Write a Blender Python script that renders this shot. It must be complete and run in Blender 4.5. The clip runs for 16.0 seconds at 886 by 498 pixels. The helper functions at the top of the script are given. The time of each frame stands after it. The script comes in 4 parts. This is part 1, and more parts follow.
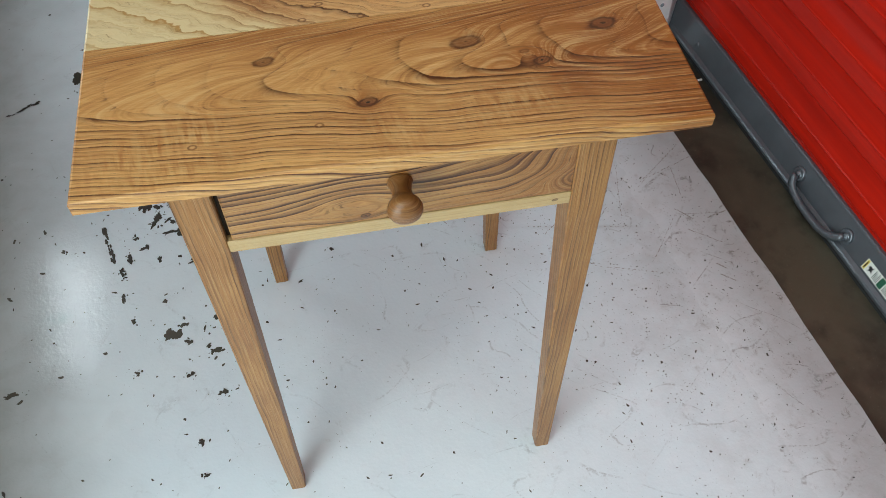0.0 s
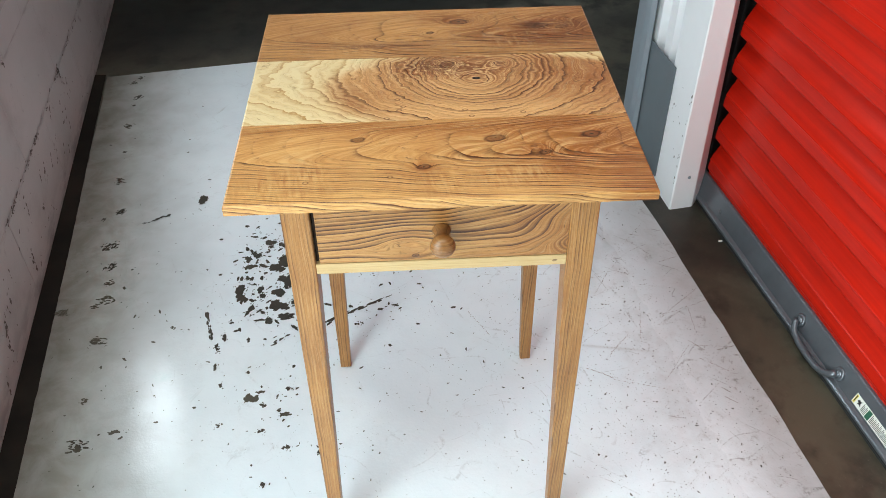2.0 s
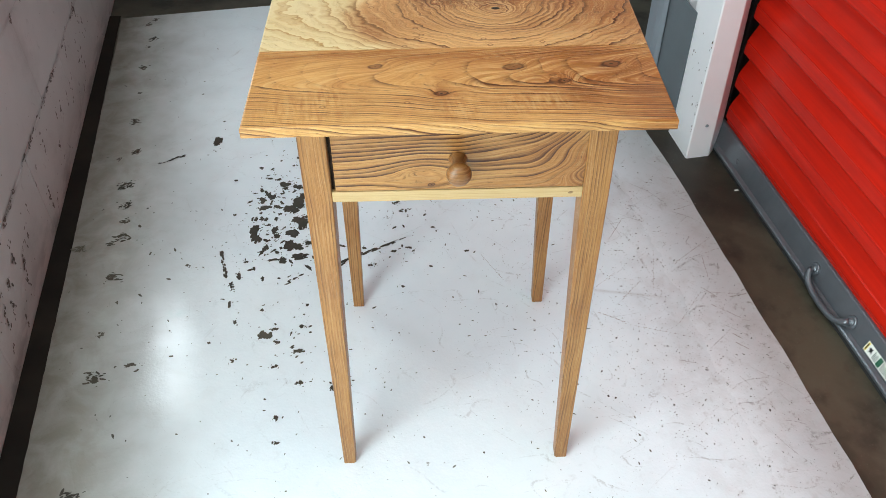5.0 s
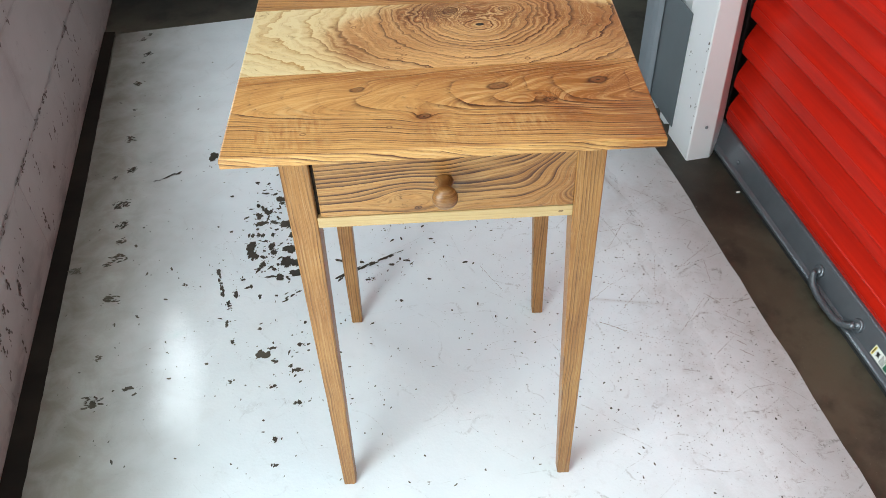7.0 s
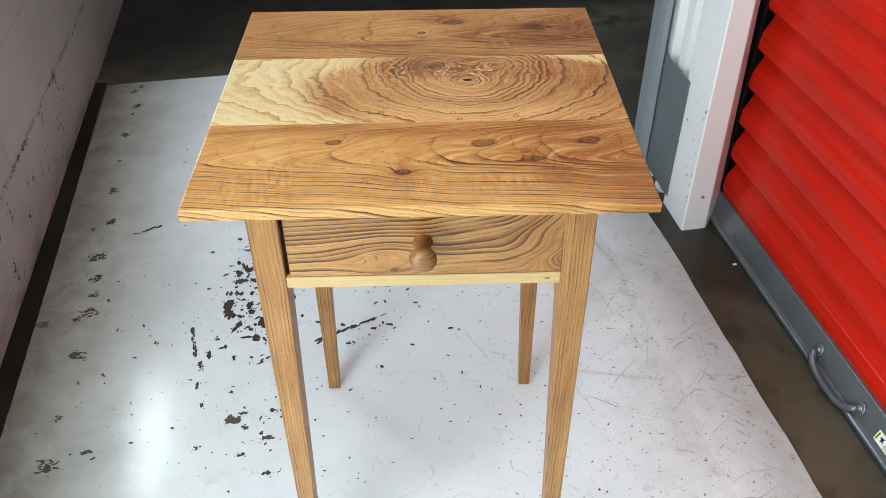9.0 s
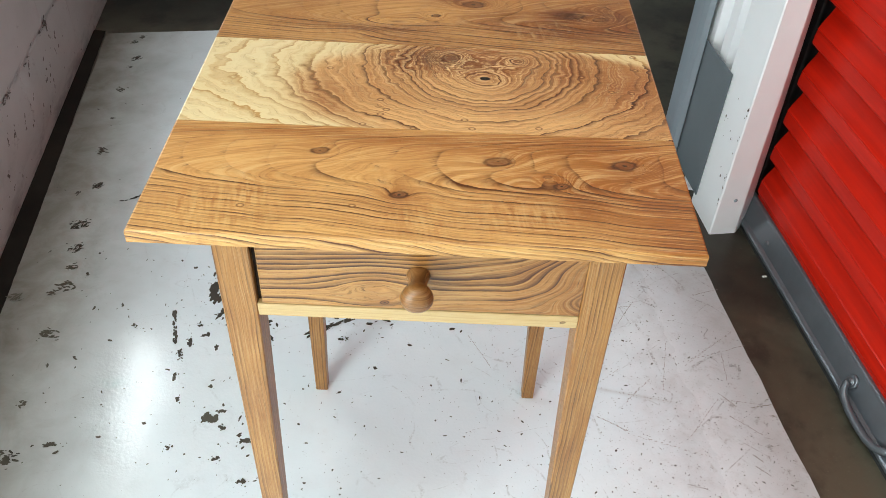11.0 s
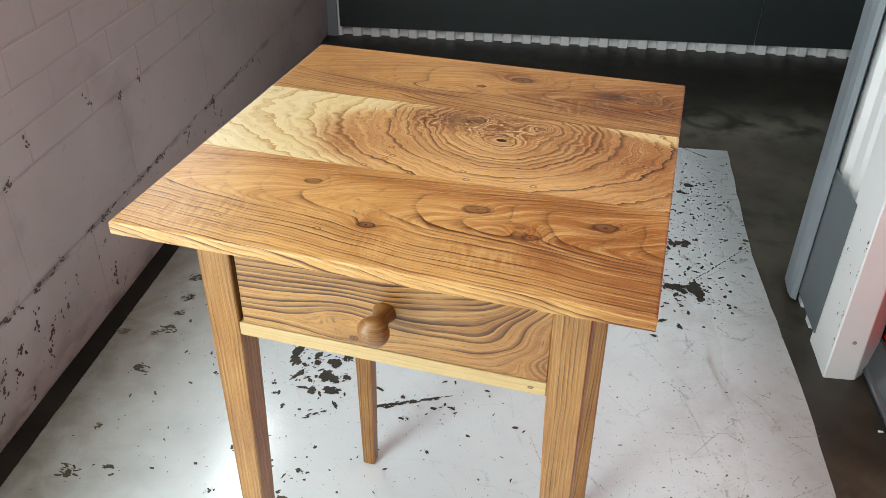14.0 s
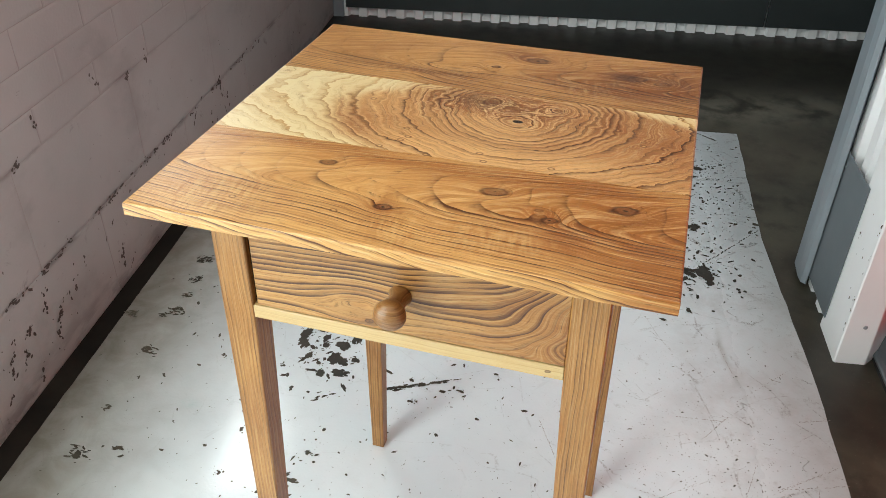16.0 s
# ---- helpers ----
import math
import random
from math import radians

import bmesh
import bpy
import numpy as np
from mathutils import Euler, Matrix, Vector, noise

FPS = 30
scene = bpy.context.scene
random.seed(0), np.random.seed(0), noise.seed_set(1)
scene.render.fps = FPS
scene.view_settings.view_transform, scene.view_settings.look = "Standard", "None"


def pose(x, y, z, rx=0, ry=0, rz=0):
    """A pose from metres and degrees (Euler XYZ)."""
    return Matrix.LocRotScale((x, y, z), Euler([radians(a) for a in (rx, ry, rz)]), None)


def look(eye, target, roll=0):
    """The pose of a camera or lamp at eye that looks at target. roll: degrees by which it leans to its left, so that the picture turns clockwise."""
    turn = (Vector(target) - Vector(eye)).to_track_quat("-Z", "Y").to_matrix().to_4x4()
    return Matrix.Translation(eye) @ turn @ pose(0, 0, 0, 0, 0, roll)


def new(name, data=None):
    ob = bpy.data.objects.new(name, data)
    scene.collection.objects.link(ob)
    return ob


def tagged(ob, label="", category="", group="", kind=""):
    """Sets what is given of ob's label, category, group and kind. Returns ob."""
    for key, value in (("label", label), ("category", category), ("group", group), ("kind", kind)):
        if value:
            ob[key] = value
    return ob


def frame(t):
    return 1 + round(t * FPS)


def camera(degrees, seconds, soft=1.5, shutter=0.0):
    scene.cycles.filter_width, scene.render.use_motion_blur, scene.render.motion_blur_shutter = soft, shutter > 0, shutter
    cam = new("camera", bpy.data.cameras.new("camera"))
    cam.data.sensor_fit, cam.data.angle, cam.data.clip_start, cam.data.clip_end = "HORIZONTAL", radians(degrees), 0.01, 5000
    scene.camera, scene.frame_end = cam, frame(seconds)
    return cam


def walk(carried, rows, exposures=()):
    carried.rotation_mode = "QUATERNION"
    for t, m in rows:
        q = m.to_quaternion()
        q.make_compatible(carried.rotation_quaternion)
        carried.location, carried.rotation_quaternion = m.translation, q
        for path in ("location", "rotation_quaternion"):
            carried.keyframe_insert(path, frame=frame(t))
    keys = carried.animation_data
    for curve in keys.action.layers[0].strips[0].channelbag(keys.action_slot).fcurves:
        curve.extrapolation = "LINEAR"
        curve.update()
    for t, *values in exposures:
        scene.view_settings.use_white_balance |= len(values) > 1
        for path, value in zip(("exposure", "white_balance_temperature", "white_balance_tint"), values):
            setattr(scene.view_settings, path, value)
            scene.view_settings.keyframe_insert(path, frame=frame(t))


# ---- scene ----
EXPOSURES = [(0.0, -0.02, 6500, 9), (0.5, 0.54, 6500, 9), (1.0, 0.66, 6550, 9), (4.0, 0.63, 6550, 9), (6.5, 0.57, 6550, 9), (8.5, 0.64, 6600, 9), (11.0, 0.68, 6750, 9), (12.0, 0.74, 6750, 9), (13.0, 0.66, 6850, 10), (16.0, 0.64, 7000, 10)]
cam = camera(56.28, 16.0, soft=0.85)
# seconds, eye, target, roll; y runs along the corridor, the table stands over the origin
PATH = [
    (0, (-0.1253, -0.6044, 1.1400), (0.2320, 0.5087, -0.4820), -0.60),
    (0.5, (-0.1242, -0.8116, 1.2070), (0.1550, 0.5427, -0.2380), -3.90),
    (1, (-0.1270, -0.8819, 1.2370), (0.1313, 0.5531, -0.1320), -3.30),
    (1.5, (-0.1448, -0.9006, 1.2340), (0.1295, 0.5766, -0.0860), -1.00),
    (2, (-0.1610, -0.9014, 1.2300), (0.1234, 0.5906, -0.0710), -0.50),
    (2.5, (-0.1671, -0.9086, 1.2340), (0.1077, 0.5938, -0.0580), -1.00),
    (3, (-0.1724, -0.9109, 1.2340), (0.0876, 0.5946, -0.0570), -0.80),
    (3.5, (-0.1819, -0.9136, 1.2170), (0.0749, 0.5762, -0.0920), -0.20),
    (4, (-0.1789, -0.9281, 1.2040), (0.0761, 0.5346, -0.1360), 0.20),
    (6.5, (-0.1495, -0.9060, 1.2070), (0.0722, 0.5210, -0.1770), -2.10),
    (7, (-0.1390, -0.8954, 1.2130), (0.0808, 0.5390, -0.1640), -2.50),
    (7.5, (-0.1257, -0.8871, 1.2170), (0.1097, 0.5794, -0.1230), -2.10),
    (8, (-0.1178, -0.8883, 1.2080), (0.1270, 0.6163, -0.0860), -2.10),
    (8.5, (-0.1151, -0.8765, 1.1880), (0.1334, 0.6548, -0.0750), -1.20),
    (11, (-0.0807, -0.7036, 1.1400), (0.1333, 0.7619, -0.2040), 2.70),
    (11.5, (-0.0414, -0.6829, 1.1390), (0.0525, 0.7540, -0.2480), 2.60),
    (12, (0.0568, -0.7169, 1.1600), (-0.0770, 0.7238, -0.2210), -0.80),
    (12.5, (0.1069, -0.7340, 1.1690), (-0.1451, 0.7424, -0.1570), -2.90),
    (13, (0.1165, -0.7515, 1.1630), (-0.1625, 0.8125, -0.0500), -2.80),
    (13.5, (0.1140, -0.7623, 1.1220), (-0.1457, 0.8748, 0.0010), -0.90),
    (14, (0.1042, -0.7458, 1.0800), (-0.1220, 0.9068, -0.0240), 0.70),
    (14.5, (0.0991, -0.7390, 1.0740), (-0.1076, 0.9088, -0.0390), 1.10),
    (15, (0.0898, -0.7407, 1.0720), (-0.1198, 0.9004, -0.0500), 1.40),
    (15.5, (0.0904, -0.7438, 1.0760), (-0.1285, 0.8966, -0.0480), 1.20),
    (16, (0.0908, -0.7408, 1.0750), (-0.1378, 0.8878, -0.0630), 0.80),
]
walk(cam, [(t, look(e, g, r)) for t, e, g, r in PATH], exposures=EXPOSURES)

# ---- light ----
world = bpy.data.worlds.new("world")
scene.world = world
world.use_nodes = True
wn = world.node_tree.nodes
sky = wn.new("ShaderNodeTexSky")
sky.sky_type, sky.sun_disc = "NISHITA", False
sky.sun_elevation, sky.sun_rotation = radians(38), radians(200)
world.node_tree.links.new(sky.outputs[0], wn["Background"].inputs["Color"])
wn["Background"].inputs["Strength"].default_value = 0.08


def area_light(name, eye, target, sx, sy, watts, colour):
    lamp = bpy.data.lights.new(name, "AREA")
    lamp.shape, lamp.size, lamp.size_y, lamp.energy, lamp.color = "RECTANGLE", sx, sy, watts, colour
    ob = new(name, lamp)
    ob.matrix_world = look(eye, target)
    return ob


# daylight: the loading doorway in the side wall behind, and the small window in the block wall
area_light("doorway_daylight", (-0.80, -0.95, 0.96), (0.6, -0.72, 0.80), 0.98, 1.8, 26.5, (0.84, 0.985, 1.0))
area_light("window_daylight", (-0.80, 0.99, 1.02), (0.5, 0.82, 0.68), 0.44, 0.15, 2.9, (0.80, 0.93, 1.0))
# overhead fill, added out of view to brighten tabletop and floor
area_light("overhead_fill_lamp", (0.05, -0.70, 2.44), (0.05, -0.70, 0.0), 1.20, 2.4, 16.5, (0.93, 1.0, 0.97))


# ---- node helpers ----
def lin(r, g, b):
    return tuple(((v / 255 + 0.055) / 1.055) ** 2.4 if v > 10 else v / 255 / 12.92 for v in (r, g, b)) + (1.0,)


class S:
    """A float socket with arithmetic."""

    def __init__(self, nt, sock):
        self.nt, self.sock = nt, sock

    def op(self, kind, *others, clamp=False):
        n = self.nt.nodes.new("ShaderNodeMath")
        n.operation, n.use_clamp = kind, clamp
        self.nt.links.new(self.sock, n.inputs[0])
        for i, o in enumerate(others):
            if isinstance(o, S):
                self.nt.links.new(o.sock, n.inputs[i + 1])
            else:
                n.inputs[i + 1].default_value = o
        return S(self.nt, n.outputs[0])

    def __add__(self, o): return self.op("ADD", o)
    def __sub__(self, o): return self.op("SUBTRACT", o)
    def __mul__(self, o): return self.op("MULTIPLY", o)
    def __truediv__(self, o): return self.op("DIVIDE", o)
    def __rtruediv__(self, o): return self.pow(-1.0) * o
    def __radd__(self, o): return self.op("ADD", o)
    def __rmul__(self, o): return self.op("MULTIPLY", o)
    def __rsub__(self, o): return self.op("MULTIPLY", -1.0).op("ADD", o)
    def pow(self, k): return self.op("POWER", k)
    def fract(self): return self.op("FRACT")
    def max(self, o): return self.op("MAXIMUM", o)
    def min(self, o): return self.op("MINIMUM", o)
    def clamp(self): return self.op("ADD", 0.0, clamp=True)

    def ramp(self, a, b):
        """0 at a, 1 at b, smooth between."""
        n = self.nt.nodes.new("ShaderNodeMapRange")
        n.interpolation_type = "SMOOTHSTEP"
        self.nt.links.new(self.sock, n.inputs["Value"])
        n.inputs["From Min"].default_value, n.inputs["From Max"].default_value = a, b
        if a > b:
            n.inputs["From Min"].default_value, n.inputs["From Max"].default_value = b, a
            n.inputs["To Min"].default_value, n.inputs["To Max"].default_value = 1.0, 0.0
        return S(self.nt, n.outputs[0])


class Mat:
    """A principled material under construction."""

    def __init__(self, name, rough=0.5, metal=0.0, where="object"):
        self.m = bpy.data.materials.new(name)
        self.m.use_nodes = True
        self.nt = self.m.node_tree
        self.b = self.nt.nodes["Principled BSDF"]
        self.b.inputs["Roughness"].default_value, self.b.inputs["Metallic"].default_value = rough, metal
        if where == "object":
            src = self.nt.nodes.new("ShaderNodeTexCoord").outputs["Object"]
        else:
            src = self.nt.nodes.new("ShaderNodeNewGeometry").outputs["Position"]
        self.pos = src
        sep = self.nt.nodes.new("ShaderNodeSeparateXYZ")
        self.nt.links.new(src, sep.inputs[0])
        self.x, self.y, self.z = (S(self.nt, o) for o in sep.outputs)

    def vec(self, x, y, z):
        n = self.nt.nodes.new("ShaderNodeCombineXYZ")
        for i, v in enumerate((x, y, z)):
            if isinstance(v, S):
                self.nt.links.new(v.sock, n.inputs[i])
            else:
                n.inputs[i].default_value = v
        return n.outputs[0]

    def noise(self, scale, detail=4.0, rough=0.55, at=None, distort=0.0):
        n = self.nt.nodes.new("ShaderNodeTexNoise")
        n.inputs["Scale"].default_value, n.inputs["Detail"].default_value = scale, detail
        n.inputs["Roughness"].default_value, n.inputs["Distortion"].default_value = rough, distort
        self.nt.links.new(at if at is not None else self.pos, n.inputs["Vector"])
        return S(self.nt, n.outputs["Fac"])

    def voronoi(self, scale, at=None, feature="F1"):
        n = self.nt.nodes.new("ShaderNodeTexVoronoi")
        n.feature = feature
        n.inputs["Scale"].default_value = scale
        self.nt.links.new(at if at is not None else self.pos, n.inputs["Vector"])
        return S(self.nt, n.outputs["Distance"])

    def random(self):
        return S(self.nt, self.nt.nodes.new("ShaderNodeObjectInfo").outputs["Random"])

    def mix(self, fac, a, b, blend="MIX"):
        n = self.nt.nodes.new("ShaderNodeMix")
        n.data_type, n.blend_type = "RGBA", blend
        for sock, v in ((n.inputs[0], fac), (n.inputs[6], a), (n.inputs[7], b)):
            if isinstance(v, S):
                self.nt.links.new(v.sock, sock)
            elif isinstance(v, bpy.types.NodeSocket):
                self.nt.links.new(v, sock)
            else:
                sock.default_value = v
        return n.outputs[2]

    def put(self, name, v):
        self.nt.links.new(v.sock if isinstance(v, S) else v, self.b.inputs[name])

    def bump(self, height, strength=0.2, distance=0.001):
        n = self.nt.nodes.new("ShaderNodeBump")
        n.inputs["Strength"].default_value, n.inputs["Distance"].default_value = strength, distance
        self.nt.links.new(height.sock, n.inputs["Height"])
        self.nt.links.new(n.outputs[0], self.b.inputs["Normal"])

    def hill(self, x, y, cx, cy, sx, sy):
        """A smooth hill of height 1 at (cx, cy)."""
        dx, dy = (x - cx) * (1 / sx), (y - cy) * (1 / sy)
        return (dx * dx + dy * dy).op("MULTIPLY", -1.0).op("EXPONENT")


# ---- materials ----
def dim(c, k):
    return tuple(v * k for v in c[:3]) + (1.0,)


def swell(x, width):
    """0 well below 0, x well above it, rounded over width."""
    return (x + (x * x + width * width).op("SQRT")) * 0.5


def wood(name, rings, light, mid, dark, along="x", contrast=0.8, tone=0.25, wobble=(1.2, 0.6, 0.25), knots=(), pins=(), holes=(), stains=(), pale=None, heart=None,
         curls=(), rough=0.36, core=None, fuzz=0.35, sharp=2.2, dull=1.0, calm=None, comb=0.0):
    """Oiled wood. rings counts growth rings over the face: each begins with a sharp dark line of open pores that fades
    out.
    knots: centre u, v, radius, darkness. pins: tiny bird's-eye knots. stains: centre, spread, strength of darker (below
    0: lighter) tone.
    curls: centre, spread, strength of cross-grain figure. core: centre, spread, strength of dense dark swirl. pale:
    sapwood, where heart() is 0."""
    light, mid, dark = dim(light, dull), dim(mid, dull), dim(dark, dull)
    w = Mat(name, rough)
    if along == "x":
        u, v, o = w.x, w.y + (w.z - 0.7085) * 0.7, w.z
    elif along == "front":
        u, v, o = w.x, w.z, w.y
    else:
        u, v, o = w.z, w.x + w.y * 0.62, w.y
    slow = w.noise(8.0, 2.0, at=w.vec(u * 0.6, v, o)) - 0.5
    wave = w.noise(32.0, 2.0, at=w.vec(u * 0.8, v, o)) - 0.5
    jag = w.noise(120.0, 3.0, at=w.vec(u * 0.6, v, o)) - 0.5
    stir = w.hill(u, v, *core[:4]) * 1.6 + 1.0 if core is not None else 1.0
    if calm is not None:
        stir = calm(w, u, v).pow(2.0)
        slow = slow * stir
    r = rings(w, u, v) + slow * wobble[0] + wave * wobble[1] * stir + jag * wobble[2] * stir
    fr, step = r.fract(), r.op("FLOOR")
    run = r * 0.7 + v * comb if comb else r
    each = w.noise(1.0, 0.0, at=w.vec(step * 7.31, 0.4, 0.0)).ramp(0.36, 0.62)
    if calm is not None:
        line = fr.ramp(0.0, 0.06) * (1.0 - fr).pow(sharp / stir)
    else:
        line = fr.ramp(0.0, 0.10) * (1.0 - fr).pow(sharp)
    come = w.noise(1.0, 3.0, 0.6, at=w.vec(u * 10.0, run * 0.8, 5.0)).ramp(0.30, 0.62)
    thread = w.noise(1.0, 3.0, 0.6, at=w.vec(u * 9.0, run * 3.2, 1.0))
    pores = w.noise(1.0, 3.0, 0.6, at=w.vec(u * 85.0, run * 8.0, v * 60.0))
    fibre = w.noise(1.0, 3.0, 0.62, at=w.vec(u * 38.0, v * 650.0, 3.0))
    broad = w.noise(1.0, 3.0, 0.6, at=w.vec(u * 3.5, run * 0.33, 2.0))
    cloud = w.noise(11.0, 4.0, 0.6, at=w.vec(u * 0.7, v, o))
    base, mids, darks, hz = light, mid, dark, None
    if pale is not None:
        hz = heart(w, u, v, r)
        base = w.mix(hz, dim(pale, dull), light)
        mids = w.mix(hz, dim(lin(240, 206, 140), dull), mid)
        darks = w.mix(hz, dim(lin(206, 160, 92), dull), dark)
    shade = (cloud - 0.5) * 1.5 + (broad - 0.5) * 1.0 + tone
    for cu, cv, su, sv, k in stains:
        shade = shade + w.hill(u, v, cu, cv, su, sv) * (thread * 0.9 + 0.55) * k
    colour = w.mix(shade.clamp(), base, mids)
    colour = w.mix((shade - 1.0).clamp() * 0.8, colour, darks)
    hair = w.noise(1.0, 2.0, 0.6, at=w.vec(u * 16.0, run * 8.5, 7.0))
    streak = (thread - 0.5) * 2.0 + (hair - 0.5) * 1.5 + (fibre.ramp(0.3, 0.7) - 0.5) * fuzz
    if core is not None:
        zone = w.hill(u, v, *core[:4])
        streak = streak * (zone * core[4] + 1.0)
    colour = w.mix((streak * 0.95).clamp(), colour, w.mix(0.35, mids, darks))
    colour = w.mix((streak * -1.0).clamp(), colour, w.mix(0.5, base, dim(lin(255, 226, 168), dull)))
    amount = line * (come * 0.7 + 0.3) * (each * 0.8 + 0.2) * (hair * 0.8 + 0.7) * contrast * 1.35
    if calm is not None:
        amount = amount * calm(w, u, v)
    colour = w.mix(amount.clamp(), colour, darks)
    colour = w.mix((pores.ramp(0.54, 0.66) * (line * 0.6 + 0.08) * contrast).clamp(), colour, w.mix(0.5, darks, dim(lin(70, 36, 14), dull)))
    for cu, cv, su, sv, k in curls:
        flame = w.noise(1.0, 2.0, 0.55, at=w.vec(u * 190.0 + v * 30.0, v * 36.0, 0.0)) - 0.5
        zone = w.hill(u, v, cu, cv, su, sv) * k * cloud.ramp(0.35, 0.55)
        colour = w.mix((flame * zone * 4.5).clamp(), colour, mids)
        colour = w.mix((flame * zone * -2.4).clamp(), colour, dim(lin(244, 206, 142), dull))
    for cu, cv, kr, k in knots:
        du, dv = (u - cu) * (0.8 / kr), (v - cv - (u - cu) * 0.12) * (1.35 / kr)
        d = (du * du + dv * dv).op("SQRT") + wave * 0.8 + jag * 0.7
        rim = (d - 0.62) * 5.5
        inner = (d - 0.28) * 6.5
        colour = w.mix((d.ramp(0.74, 0.40) * 0.42 * k).clamp(), colour, dim(lin(150, 88, 42), dull))
        colour = w.mix(((rim * rim * -1.0).op("EXPONENT") * 0.95 * k * (thread + 0.4)).clamp(), colour, dim(lin(92, 48, 18), dull))
        colour = w.mix(((inner * inner * -1.0).op("EXPONENT") * 0.5 * k).clamp(), colour, dim(lin(98, 52, 22), dull))
        colour = w.mix((d.ramp(0.20, 0.05) * 0.85 * k).clamp(), colour, dim(lin(48, 24, 9), dull))
    for cu, cv, su, sv in holes:
        colour = w.mix(w.hill(u, v, cu, cv, su, sv).ramp(0.30, 0.55), colour, lin(26, 14, 7))
    for cu, cv in pins:
        eye = w.hill(u, v, cu, cv, 0.0034, 0.0024)
        colour = w.mix(eye.ramp(0.22, 0.42) * eye.ramp(0.86, 0.55) * 0.7, colour, dim(lin(118, 70, 32), dull))
        colour = w.mix(eye.ramp(0.80, 0.95) * 0.5, colour, dim(lin(232, 190, 128), dull))
    w.put("Base Color", colour)
    w.put("Roughness", pores * 0.16 + thread * 0.10 + (rough - 0.13))
    w.bump(line * -0.8 + pores * 0.6 + streak * 0.35, 0.32, 0.0007)
    w.b.inputs["Specular IOR Level"].default_value = 0.5
    return w.m


def bend(w, u, v, cu, cv, su, sv, k):
    return w.hill(u, v, cu, cv, su, sv) * k


def front_rings(w, u, v):
    """Close straight rings along the front edge, a long cathedral above them, knots that part the lines."""
    d = v + 0.118 - slope_noise(w, u)
    r = swell(-1.0 * d - 0.037, 0.011) * 275.0 + swell(d - 0.021, 0.007) * 190.0 - (u + 0.22) * 27.0
    for cu, cv, su, sv, k in ((-0.018, -0.171, 0.014, 0.009, -2.2), (-0.091, -0.113, 0.024, 0.012, 1.1), (0.065, -0.117, 0.026, 0.013, 1.2),
                              (0.113, -0.143, 0.016, 0.012, 1.4), (0.178, -0.118, 0.028, 0.017, 1.3), (-0.04, -0.127, 0.03, 0.008, -0.6), (0.02, -0.19, 0.05, 0.02, -0.8)):
        r = r + bend(w, u, v, cu, cv, su, sv, k)
    return r + 20.0


def slope_noise(w, u):
    return (w.noise(7.0, 2.0, at=w.vec(u, 0.3, 0.7)) - 0.5) * 0.016


def middle_rings(w, u, v):
    """Rings round a hollow knot and its two neighbours; they run out level into the sapwood."""
    total = None
    for cu, cv, pull in ((0.055, 0.021, 1.6), (0.022, 0.060, 0.8), (0.091, 0.060, 0.6)):
        left, right = (u - cu).min(0.0), (u - cu).max(0.0)
        du = left * 0.80 + right * 0.84
        du = (du * 5.2).op("TANH") * 0.19
        dv = v - cv
        near = pull / (du * du + dv * dv + 0.00002)
        total = near if total is None else total + near
    d = (3.0 / total).op("SQRT")
    return (d * 10.5).max(0.001).pow(0.74) * 18.0


def middle_heart(w, u, v, r):
    left, right, q = (u - 0.06).min(0.0) * (1 / 0.190), (u - 0.06).max(0.0) * (1 / 0.42), v * (1 / 0.096)
    edge = left * left + right * right + q * q
    ragged = (r.fract() - 0.5) * 0.16 + (w.noise(26.0, 3.0, at=w.vec(u, v, 0.0)) - 0.5) * 0.5
    corner = swell((v - 0.078) + (u - 0.15) * 0.42, 0.006) * 42.0 * u.ramp(0.09, 0.16)
    return (edge + ragged * 1.5 + corner).ramp(1.38, 0.70)


def rear_rings(w, u, v):
    d = v - 0.172
    r = swell(-1.0 * d - 0.034, 0.010) * 235.0 + swell(d - 0.030, 0.009) * 150.0 - (u + 0.20) * 24.0
    for cu, cv, su, sv, k in ((0.045, 0.184, 0.028, 0.015, 3.2), (0.060, 0.184, 0.060, 0.024, 1.4), (0.185, 0.160, 0.020, 0.012, 3.0), (0.170, 0.165, 0.045, 0.022, 1.8),
                              (-0.045, 0.133, 0.035, 0.010, -3.0), (-0.085, 0.110, 0.030, 0.016, 2.2), (0.0, 0.152, 0.012, 0.008, 2.0)):
        r = r + bend(w, u, v, cu, cv, su, sv, k)
    return r + 20.0


def drawer_rings(w, u, v):
    far, right = (u - 0.075).max(0.0), u.max(0.0)
    lift = far * far * 7.5 * v.ramp(0.578, 0.606) + right * 0.14 * v.ramp(0.612, 0.645)
    part_lines = ((v - 0.601) * 80.0).op("TANH") * w.hill(u, v, -0.040, 0.606, 0.042, 0.030) * 0.0165
    return (v - lift - part_lines - u * 0.04) * 168.0


def straight_rings(w, u, v):
    return v * 240.0


